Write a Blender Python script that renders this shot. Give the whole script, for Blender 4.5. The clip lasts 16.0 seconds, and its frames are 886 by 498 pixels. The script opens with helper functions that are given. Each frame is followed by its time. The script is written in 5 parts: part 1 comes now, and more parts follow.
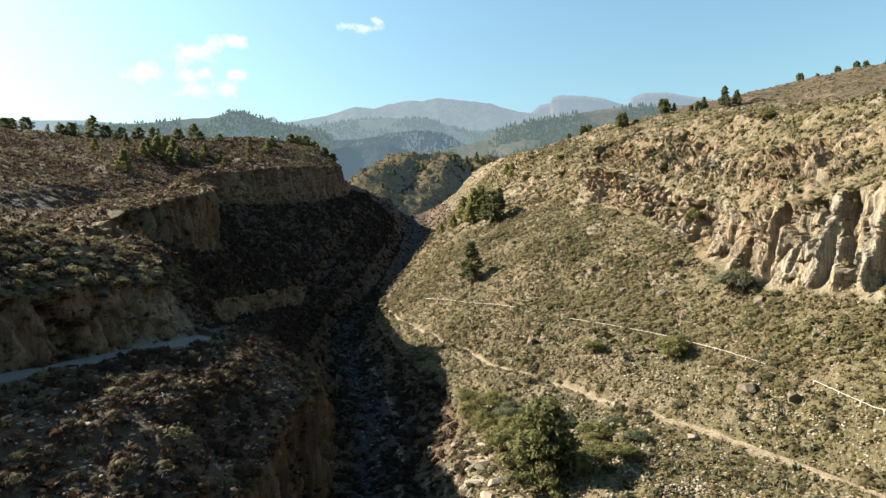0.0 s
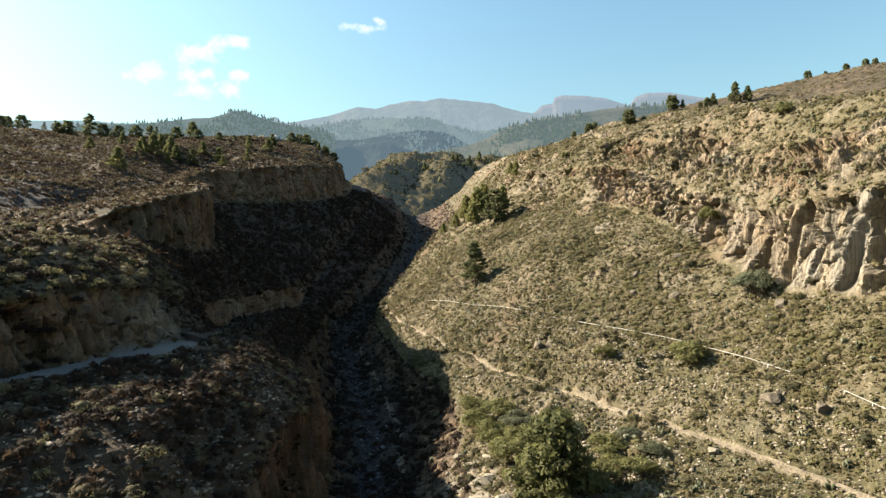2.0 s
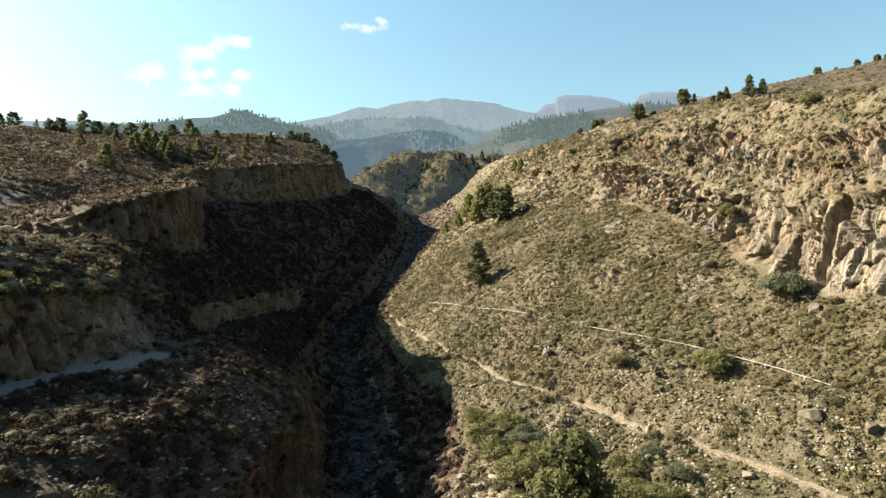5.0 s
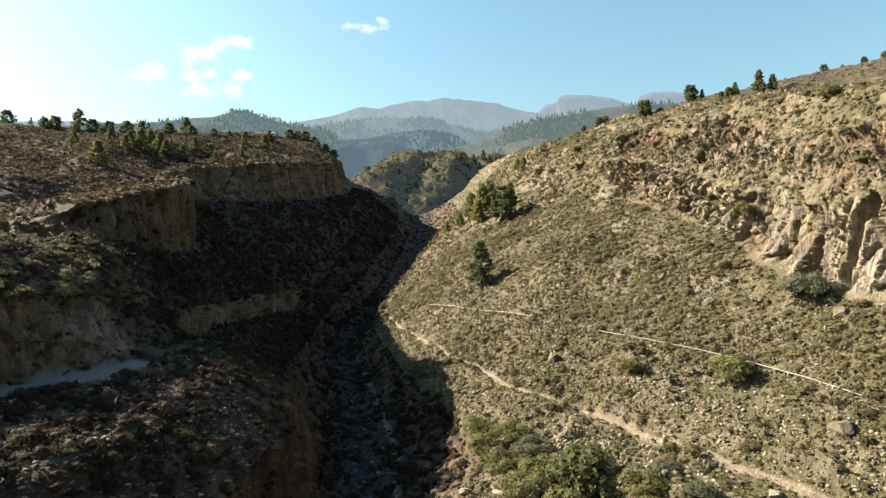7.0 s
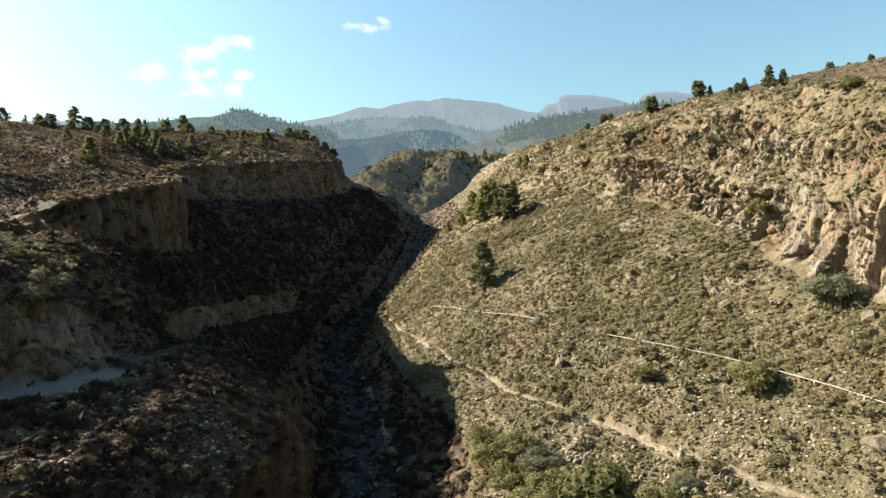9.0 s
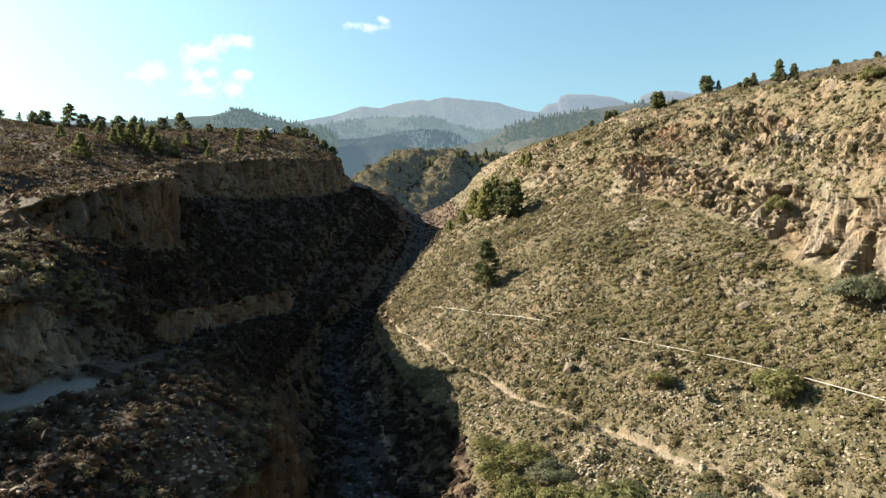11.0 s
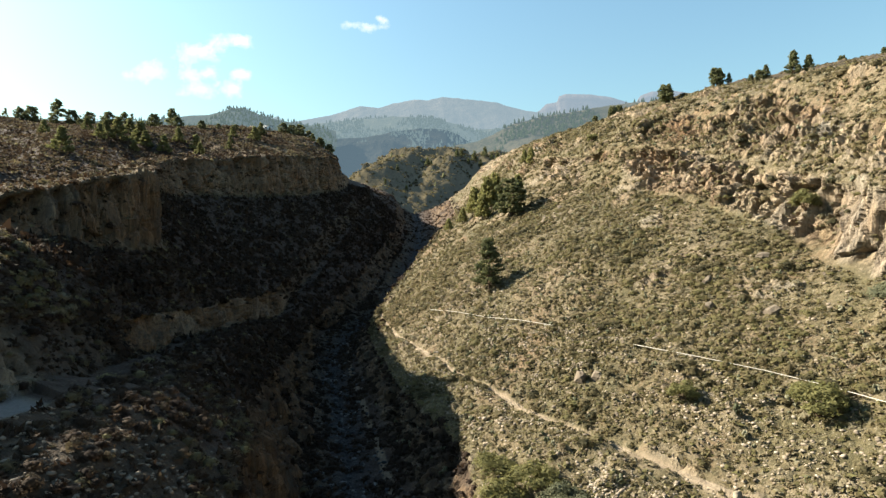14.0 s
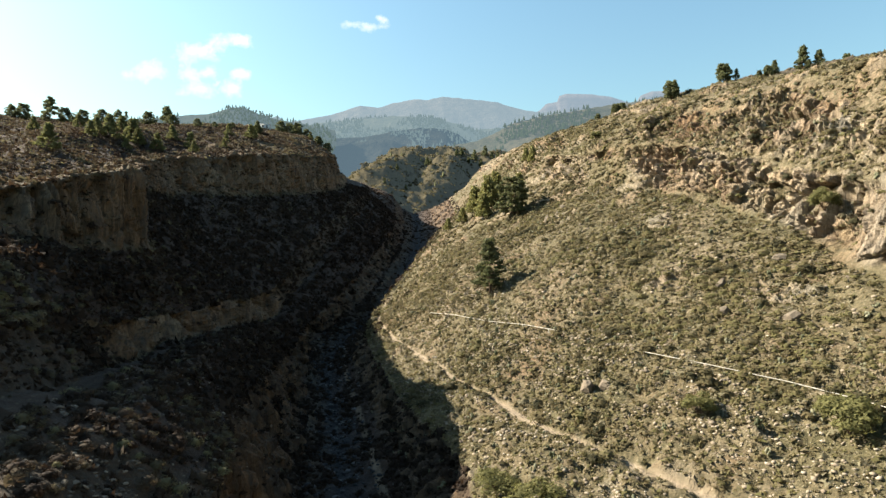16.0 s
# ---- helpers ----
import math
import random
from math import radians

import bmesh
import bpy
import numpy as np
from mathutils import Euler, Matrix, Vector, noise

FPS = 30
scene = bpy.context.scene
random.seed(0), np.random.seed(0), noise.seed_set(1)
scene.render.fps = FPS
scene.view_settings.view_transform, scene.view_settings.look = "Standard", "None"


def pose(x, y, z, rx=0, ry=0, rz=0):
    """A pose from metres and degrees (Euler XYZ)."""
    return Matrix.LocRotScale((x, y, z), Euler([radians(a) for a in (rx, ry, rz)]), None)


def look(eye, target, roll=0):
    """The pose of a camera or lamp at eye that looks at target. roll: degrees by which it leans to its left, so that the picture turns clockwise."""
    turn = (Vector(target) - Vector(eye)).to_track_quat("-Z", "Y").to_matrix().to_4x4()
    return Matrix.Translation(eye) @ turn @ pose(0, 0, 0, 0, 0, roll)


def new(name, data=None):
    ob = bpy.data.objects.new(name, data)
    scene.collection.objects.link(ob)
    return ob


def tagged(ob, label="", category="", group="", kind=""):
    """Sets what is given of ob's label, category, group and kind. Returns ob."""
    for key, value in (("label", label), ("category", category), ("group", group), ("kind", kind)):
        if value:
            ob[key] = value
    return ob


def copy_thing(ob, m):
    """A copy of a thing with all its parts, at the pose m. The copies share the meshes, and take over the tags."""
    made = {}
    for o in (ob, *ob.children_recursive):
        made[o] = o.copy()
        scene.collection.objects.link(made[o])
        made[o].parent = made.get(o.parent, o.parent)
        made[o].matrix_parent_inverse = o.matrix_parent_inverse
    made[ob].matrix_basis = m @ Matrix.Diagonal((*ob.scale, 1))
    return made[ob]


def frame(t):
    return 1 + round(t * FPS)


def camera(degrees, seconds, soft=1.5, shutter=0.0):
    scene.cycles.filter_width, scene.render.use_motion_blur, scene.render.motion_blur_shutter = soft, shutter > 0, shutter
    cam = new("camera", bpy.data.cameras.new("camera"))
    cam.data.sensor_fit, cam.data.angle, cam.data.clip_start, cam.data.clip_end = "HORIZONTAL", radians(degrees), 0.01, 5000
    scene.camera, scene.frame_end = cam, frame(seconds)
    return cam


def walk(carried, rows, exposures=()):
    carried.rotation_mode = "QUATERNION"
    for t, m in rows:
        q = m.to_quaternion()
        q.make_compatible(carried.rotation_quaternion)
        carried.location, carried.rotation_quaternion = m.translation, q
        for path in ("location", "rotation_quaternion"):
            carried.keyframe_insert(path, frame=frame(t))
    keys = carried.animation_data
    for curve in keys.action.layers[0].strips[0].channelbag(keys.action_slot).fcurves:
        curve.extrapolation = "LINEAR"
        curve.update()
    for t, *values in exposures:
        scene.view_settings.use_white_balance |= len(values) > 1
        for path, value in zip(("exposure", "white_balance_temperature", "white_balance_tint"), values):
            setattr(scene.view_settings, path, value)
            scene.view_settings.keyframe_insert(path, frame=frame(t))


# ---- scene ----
cam = camera(71.7, 16.0, soft=1.4)
METRES, EYE, TILT, LEAN, TURN = 50.0, 40.0, 0.0, 0.0, 0.0
ROWS = [
    (0.0, 0.0, 0.0, 0.0, 0.0, 0.0, 0.0),
    (0.5, 0.0008, 0.0319, 0.0, 0.06, 0.0, -0.03),
    (1.0, 0.0001, 0.0639, -0.0004, 0.12, 0.03, -0.04),
    (1.5, 0.0001, 0.096, -0.001, 0.18, 0.01, -0.01),
    (2.0, -0.0009, 0.1284, -0.0012, 0.22, 0.03, -0.02),
    (2.5, -0.0011, 0.1611, -0.0015, 0.26, 0.02, 0.01),
    (3.0, -0.001, 0.1937, -0.001, 0.3, 0.04, 0.03),
    (3.5, -0.0007, 0.2259, -0.0012, 0.32, 0.04, 0.01),
    (4.0, -0.0006, 0.2579, -0.0012, 0.36, 0.04, 0.01),
    (6.5, -0.001, 0.415, -0.0021, 0.51, 0.05, 0.03),
    (7.0, -0.0012, 0.4459, -0.0023, 0.54, 0.06, 0.04),
    (7.5, -0.0014, 0.4769, -0.0029, 0.56, 0.06, 0.02),
    (8.0, -0.0019, 0.5075, -0.0026, 0.58, 0.07, 0.03),
    (8.5, -0.0026, 0.5379, -0.0032, 0.61, 0.05, 0.03),
    (9.0, -0.0047, 0.5674, -0.0038, 0.62, 0.07, 0.01),
    (11.5, -0.0191, 0.7157, -0.0075, 0.64, 0.02, 0.01),
    (12.0, -0.0211, 0.7464, -0.0084, 0.61, -0.02, 0.04),
    (12.5, -0.0222, 0.7796, -0.009, 0.59, 0.01, 0.02),
    (13.0, -0.0234, 0.8121, -0.0106, 0.57, 0.06, 0.01),
    (13.5, -0.023, 0.8446, -0.011, 0.55, 0.04, 0.03),
    (14.0, -0.0216, 0.877, -0.011, 0.52, 0.06, 0.02),
    (14.5, -0.0199, 0.9079, -0.0101, 0.51, 0.08, 0.0),
    (15.0, -0.0186, 0.9381, -0.0092, 0.51, 0.05, -0.02),
    (15.5, -0.0186, 0.9684, -0.008, 0.51, 0.04, -0.02),
    (16.0, -0.0178, 0.9987, -0.0062, 0.52, 0.05, -0.01),
]
EXPOSURES = [(0.0, 2.0), (16.0, 2.0)]
walk(cam, [(t, pose(0, 0, EYE, TILT, LEAN, TURN) @ pose(METRES * x, METRES * y, METRES * z, 90 + pitch, roll, yaw)) for t, x, y, z, yaw, pitch, roll in ROWS], EXPOSURES)

# ---------------------------------------------------------------- light
SUN_ELEVATION, SUN_SIDE, SUN_AHEAD = 33.2, -1.0, 0.28     # low sun from across the left rim
sun_az = math.atan2(SUN_SIDE, SUN_AHEAD)                    # clockwise from +y
world = bpy.data.worlds.new("sky")
scene.world = world
world.use_nodes = True
wn = world.node_tree
sky = wn.nodes.new("ShaderNodeTexSky")
sky.sky_type = "NISHITA"
sky.sun_disc = False
sky.sun_elevation = radians(SUN_ELEVATION)
sky.sun_rotation = sun_az
sky.altitude = 200
sky.air_density, sky.dust_density, sky.ozone_density = 1.5, 2.2, 1.4
cast = wn.nodes.new("ShaderNodeMix")
cast.data_type, cast.blend_type = "RGBA", "MULTIPLY"
cast.inputs[0].default_value, cast.inputs[7].default_value = 1.0, (0.785, 1.0, 1.02, 1)
wn.links.new(sky.outputs[0], cast.inputs[6])
wn.links.new(cast.outputs[2], wn.nodes["Background"].inputs[0])
wn.nodes["Background"].inputs[1].default_value = 0.0515
sun_data = bpy.data.lights.new("sun", "SUN")
sun_data.energy, sun_data.angle, sun_data.color = 5.0, radians(0.5), (1.0, 0.9, 0.74)
sun = new("sun", sun_data)
ce = math.cos(radians(SUN_ELEVATION))
to_sun = Vector((math.sin(sun_az) * ce, math.cos(sun_az) * ce, math.sin(radians(SUN_ELEVATION))))
sun.matrix_world = look(to_sun * 500, (0, 0, 0))


# ---------------------------------------------------------------- numeric tools
_rng = np.random.default_rng(7)
_perm = _rng.permutation(256)
_perm = np.concatenate([_perm, _perm, _perm])
_grads = _rng.normal(size=(256, 3))
_grads /= np.linalg.norm(_grads, axis=1)[:, None]


def perlin(p):
    """Gradient noise at the points p (n x 3), about -0.7 to 0.7."""
    i = np.floor(p).astype(np.int64)
    f = p - i
    u = f * f * f * (f * (f * 6 - 15) + 10)
    i &= 255
    total = np.zeros(len(p))
    for dx in (0, 1):
        for dy in (0, 1):
            for dz in (0, 1):
                h = _perm[_perm[_perm[i[:, 0] + dx] + i[:, 1] + dy] + i[:, 2] + dz]
                d = (_grads[h] * (f - (dx, dy, dz))).sum(1)
                w = np.where(dx, u[:, 0], 1 - u[:, 0]) * np.where(dy, u[:, 1], 1 - u[:, 1]) * np.where(dz, u[:, 2], 1 - u[:, 2])
                total += d * w
    return total * 1.5


def fbm(p, octaves=4, gain=0.5):
    a, out = 1.0, np.zeros(len(p))
    for k in range(octaves):
        out += a * perlin(p * 2.0 ** k + 17.3 * k)
        a *= gain
    return out


def ridged(p, octaves=4, gain=0.55):
    a, out = 1.0, np.zeros(len(p))
    for k in range(octaves):
        out += a * (0.5 - 2 * np.abs(perlin(p * 2.0 ** k + 9.1 * k)))
        a *= gain
    return out


def facets(p, seed=0):
    """Broken blocks with flat faces that tilt each its own way: an offset of about -1 to 1, and how far the block's edge is."""
    i = np.floor(p).astype(np.int64)
    best, second, value = np.full(len(p), 9.0), np.full(len(p), 9.0), np.zeros(len(p))
    for dx in (-1, 0, 1):
        for dy in (-1, 0, 1):
            for dz in (-1, 0, 1):
                c = i + (dx, dy, dz)
                w = c & 255
                h = _perm[_perm[_perm[w[:, 0]] + w[:, 1]] + w[:, 2]]
                off = p - (c + 0.5 + 0.45 * _grads[h])
                d = np.linalg.norm(off, axis=1)
                near = d < best
                second = np.where(near, best, np.minimum(second, d))
                value = np.where(near, 1.6 * (_perm[h + 77 + seed] / 255.0 - 0.5) + 1.0 * (_grads[_perm[h + seed]] * off).sum(1), value)
                best = np.where(near, d, best)
    return value, second - best


def smooth(a, b, x):
    t = np.clip((np.asarray(x) - a) / (b - a), 0, 1)
    return t * t * (3 - 2 * t)


def spline(knots, s):
    """Catmull-Rom through the knots (n x k) at the places s (0 to n - 1)."""
    k = np.asarray(knots, float)
    i = np.clip(np.floor(s).astype(int), 0, len(k) - 2)
    t = (s - i)[:, None]
    p0, p1, p2, p3 = k[np.maximum(i - 1, 0)], k[i], k[i + 1], k[np.minimum(i + 2, len(k) - 1)]
    c = 0.5 * (2 * p1 + (p2 - p0) * t + (2 * p0 - 5 * p1 + 4 * p2 - p3) * t * t + (3 * p1 - p0 - 3 * p2 + p3) * t ** 3)
    return 0.6 * c + 0.4 * (p1 * (1 - t) + p2 * t)


def mesh_of(name, verts, faces, smooth_faces=True, attributes=None):
    """A mesh from arrays: verts n x 3, faces m x 3 or m x 4."""
    me = bpy.data.meshes.new(name)
    verts, faces = np.asarray(verts, np.float32), np.asarray(faces, np.int32)
    k = faces.shape[1]
    me.vertices.add(len(verts))
    me.vertices.foreach_set("co", verts.ravel())
    me.loops.add(faces.size)
    me.loops.foreach_set("vertex_index", faces.ravel())
    me.polygons.add(len(faces))
    me.polygons.foreach_set("loop_start", np.arange(0, faces.size, k, dtype=np.int32))
    if smooth_faces:
        me.polygons.foreach_set("use_smooth", np.ones(len(faces), bool))
    me.update(calc_edges=True)
    for key, values in (attributes or {}).items():
        me.attributes.new(key, "FLOAT", "POINT").data.foreach_set("value", np.asarray(values, np.float32))
    return me


def grid_faces(n, m):
    """Quads of a grid of n rows and m columns of vertices."""
    i, j = np.meshgrid(np.arange(n - 1), np.arange(m - 1), indexing="ij")
    a = (i * m + j).ravel()
    return np.stack([a, a + m, a + m + 1, a + 1], 1)


def grid_normals(g):
    du, dv = np.gradient(g, axis=0), np.gradient(g, axis=1)
    n = np.cross(dv, du)
    n /= np.linalg.norm(n, axis=2)[:, :, None] + 1e-9
    n[n[:, :, 2] < -0.2] *= -1
    return n


# ---------------------------------------------------------------- materials
def material(name, rough=0.9):
    m = bpy.data.materials.new(name)
    m.use_nodes = True
    nt = m.node_tree
    b = nt.nodes["Principled BSDF"]
    b.inputs["Roughness"].default_value = rough
    b.inputs["Specular IOR Level"].default_value = 0.25
    return m, nt, b


def noise_node(nt, scale, detail=6, rough=0.6, coords=None, distortion=0.0):
    n = nt.nodes.new("ShaderNodeTexNoise")
    n.inputs["Scale"].default_value, n.inputs["Detail"].default_value = scale, detail
    n.inputs["Roughness"].default_value, n.inputs["Distortion"].default_value = rough, distortion
    if coords is not None:
        nt.links.new(coords, n.inputs["Vector"])
    return n.outputs["Fac"]


def ramp(nt, fac, stops):
    r = nt.nodes.new("ShaderNodeValToRGB")
    e = r.color_ramp.elements
    while len(e) < len(stops):
        e.new(0.5)
    for el, (pos, col) in zip(e, stops):
        el.position, el.color = pos, (*col, 1)
    nt.links.new(fac, r.inputs[0])
    return r.outputs[0]


def mix(nt, fac, a, b):
    n = nt.nodes.new("ShaderNodeMix")
    n.data_type = "RGBA"
    for value, socket in ((fac, n.inputs[0]), (a, n.inputs[6]), (b, n.inputs[7])):
        if isinstance(value, (int, float)):
            socket.default_value = value
        elif isinstance(value, tuple):
            socket.default_value = (*value, 1)
        else:
            nt.links.new(value, socket)
    return n.outputs[2]


def calc(nt, op, a, b=0.0, clamp=False):
    n = nt.nodes.new("ShaderNodeMath")
    n.operation, n.use_clamp = op, clamp
    for value, socket in ((a, n.inputs[0]), (b, n.inputs[1])):
        if isinstance(value, (int, float)):
            socket.default_value = value
        else:
            nt.links.new(value, socket)
    return n.outputs[0]


def attribute(nt, name):
    n = nt.nodes.new("ShaderNodeAttribute")
    n.attribute_name = name
    return n.outputs["Fac"]


def place_coords(nt, scale=(1, 1, 1)):
    g = nt.nodes.new("ShaderNodeNewGeometry")
    m = nt.nodes.new("ShaderNodeMapping")
    m.inputs["Scale"].default_value = scale
    nt.links.new(g.outputs["Position"], m.inputs["Vector"])
    return m.outputs[0]


def bump(nt, b, height, strength=0.5, distance=0.2):
    n = nt.nodes.new("ShaderNodeBump")
    n.inputs["Strength"].default_value, n.inputs["Distance"].default_value = strength, distance
    nt.links.new(height, n.inputs["Height"])
    nt.links.new(n.outputs[0], b.inputs["Normal"])


def ground_material():
    m, nt, b = material("hillside", 0.95)
    at = place_coords(nt)
    upright = place_coords(nt, (1, 1, 0.16))
    broad, mid, fine = noise_node(nt, 0.035, 5, 0.6, at), noise_node(nt, 0.35, 6, 0.65, at), noise_node(nt, 2.6, 5, 0.7, at)
    soil = ramp(nt, mid, [(0.28, (0.076, 0.057, 0.034)), (0.5, (0.128, 0.099, 0.061)), (0.72, (0.198, 0.157, 0.102))])
    red = noise_node(nt, 0.09, 4, 0.6, at)
    soil = mix(nt, ramp(nt, red, [(0.5, (0, 0, 0)), (0.66, (0.8, 0.8, 0.8))]), soil, (0.135, 0.085, 0.050))
    grass = ramp(nt, fine, [(0.3, (0.045, 0.040, 0.018)), (0.7, (0.120, 0.100, 0.052))])
    base = mix(nt, ramp(nt, broad, [(0.38, (0, 0, 0)), (0.6, (1, 1, 1))]), soil, grass)
    tuft = noise_node(nt, 1.5, 3, 0.6, at, 0.6)
    base = mix(nt, ramp(nt, tuft, [(0.42, (0.7, 0.7, 0.7)), (0.52, (0, 0, 0))]), base, (0.05, 0.045, 0.022))
    # plateau ground; along the gorge this dark soil is shade put into the colour
    heath_shade = ramp(nt, mid, [(0.3, (0.017, 0.0105, 0.0074)), (0.55, (0.040, 0.0258, 0.0178)), (0.75, (0.072, 0.048, 0.034))])
    base = mix(nt, attribute(nt, "heath_shade"), base, heath_shade)
    stones = ramp(nt, noise_node(nt, 1.3, 4, 0.75, at), [(0.6, (0, 0, 0)), (0.66, (1, 1, 1))])
    base = mix(nt, calc(nt, "MULTIPLY", stones, calc(nt, "SUBTRACT", 0.6, calc(nt, "MULTIPLY", attribute(nt, "heath_shade"), 0.45))), base, (0.235, 0.20, 0.145))
    streak = noise_node(nt, 0.45, 7, 0.65, upright)
    rock = ramp(nt, streak, [(0.2, (0.085, 0.065, 0.046)), (0.36, (0.235, 0.182, 0.122)), (0.53, (0.36, 0.285, 0.190)), (0.8, (0.45, 0.375, 0.265))])
    rust = ramp(nt, streak, [(0.25, (0.066, 0.040, 0.023)), (0.5, (0.205, 0.126, 0.068)), (0.8, (0.36, 0.245, 0.142))])
    patchy = noise_node(nt, 0.16, 3, 0.5, upright)
    rock = mix(nt, ramp(nt, patchy, [(0.42, (0, 0, 0)), (0.56, (0.85, 0.85, 0.85))]), rock, ramp(nt, streak, [(0.22, (0.11, 0.096, 0.076)), (0.48, (0.25, 0.222, 0.175)), (0.75, (0.35, 0.315, 0.25))]))
    rock = mix(nt, attribute(nt, "rust"), rock, rust)
    # darker copy of the rock: shade and rib contrast are in its colour
    shaded_rock = ramp(nt, streak, [(0.3, (0.014, 0.009, 0.006)), (0.47, (0.070, 0.042, 0.022)), (0.7, (0.20, 0.124, 0.066))])
    rock = mix(nt, calc(nt, "MULTIPLY", attribute(nt, "heath_shade"), 0.95, True), rock, shaded_rock)
    mottle = noise_node(nt, 1.7, 6, 0.7, at)
    rock = mix(nt, ramp(nt, mottle, [(0.33, (0.45, 0.45, 0.45)), (0.45, (0, 0, 0))]), rock, (0.095, 0.072, 0.05))
    stain = noise_node(nt, 0.8, 5, 0.6, place_coords(nt, (1, 1, 0.07)))
    rock = mix(nt, ramp(nt, stain, [(0.52, (0, 0, 0)), (0.64, (0.6, 0.6, 0.6))]), rock, (0.085, 0.075, 0.06))
    crack = noise_node(nt, 0.9, 4, 0.55, place_coords(nt, (1, 1, 0.07)), 0.1)
    rock = mix(nt, ramp(nt, crack, [(0.40, (0, 0, 0)), (0.455, (0.6, 0.6, 0.6)), (0.50, (0, 0, 0))]), rock, (0.055, 0.042, 0.03))
    base = mix(nt, attribute(nt, "rock"), base, rock)
    # near-black gravel: the gorge bed's shade is put into its colour
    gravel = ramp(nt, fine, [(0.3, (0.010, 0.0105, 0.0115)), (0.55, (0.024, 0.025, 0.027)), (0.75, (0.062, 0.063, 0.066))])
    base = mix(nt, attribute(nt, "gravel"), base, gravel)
    dust = ramp(nt, mid, [(0.3, (0.155, 0.120, 0.082)), (0.7, (0.25, 0.20, 0.138))])
    worn = ramp(nt, noise_node(nt, 0.9, 4, 0.65, at), [(0.32, (0.45, 0.45, 0.45)), (0.5, (1, 1, 1))])
    base = mix(nt, calc(nt, "MULTIPLY", attribute(nt, "path"), worn), base, dust)
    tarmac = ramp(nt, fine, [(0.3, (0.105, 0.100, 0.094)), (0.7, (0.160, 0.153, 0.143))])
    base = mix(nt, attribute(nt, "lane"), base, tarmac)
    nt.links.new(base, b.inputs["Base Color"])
    h = calc(nt, "ADD", calc(nt, "MULTIPLY", mid, 0.6), calc(nt, "MULTIPLY", fine, 0.35))
    h = calc(nt, "ADD", h, calc(nt, "MULTIPLY", streak, 0.8))
    cracks = noise_node(nt, 2.4, 5, 0.7, place_coords(nt, (1, 1, 0.3)))
    h = calc(nt, "ADD", h, calc(nt, "MULTIPLY", calc(nt, "MULTIPLY", cracks, attribute(nt, "rock")), 0.9))
    bump(nt, b, h, 0.95, 0.9)
    return m


def leafy(nt, b, col, share=0.5):
    """Lets some of the light through thin leaves."""
    through_leaf = nt.nodes.new("ShaderNodeBsdfTranslucent")
    nt.links.new(col, through_leaf.inputs[0])
    both = nt.nodes.new("ShaderNodeMixShader")
    both.inputs[0].default_value = share
    nt.links.new(b.outputs[0], both.inputs[1])
    nt.links.new(through_leaf.outputs[0], both.inputs[2])
    nt.links.new(both.outputs[0], nt.nodes["Material Output"].inputs[0])


def foliage_material(name, dark, light, scale=0.25):
    m, nt, b = material(name, 0.8)
    at = place_coords(nt)
    g = nt.nodes.new("ShaderNodeNewGeometry")
    col = ramp(nt, g.outputs["Random Per Island"], [(0.0, dark), (1.0, light)])
    patch = noise_node(nt, scale, 3, 0.6, at)
    col = mix(nt, calc(nt, "MULTIPLY", patch, 0.5), col, tuple(0.55 * c for c in dark))
    nt.links.new(col, b.inputs["Base Color"])
    leafy(nt, b, col)
    return m


def plain_material(name, dark, light, scale=3.0, rough=0.9, bumpy=0.3):
    m, nt, b = material(name, rough)
    n = noise_node(nt, scale, 6, 0.65, place_coords(nt))
    nt.links.new(ramp(nt, n, [(0.3, dark), (0.7, light)]), b.inputs["Base Color"])
    bump(nt, b, n, bumpy, 0.1)
    return m


MAT_GROUND = ground_material()


# ---------------------------------------------------------------- the gorge: plan lines from down-valley to up-valley
BED = [(0, -200, -22), (-6, 0, -12), (-12, 80, -8), (-15, 115, -7), (-18.5, 150, -5), (-27, 192, -3), (-40, 254, 2), (-28, 335, 17), (-22, 460, 42), (-34, 640, 74)]
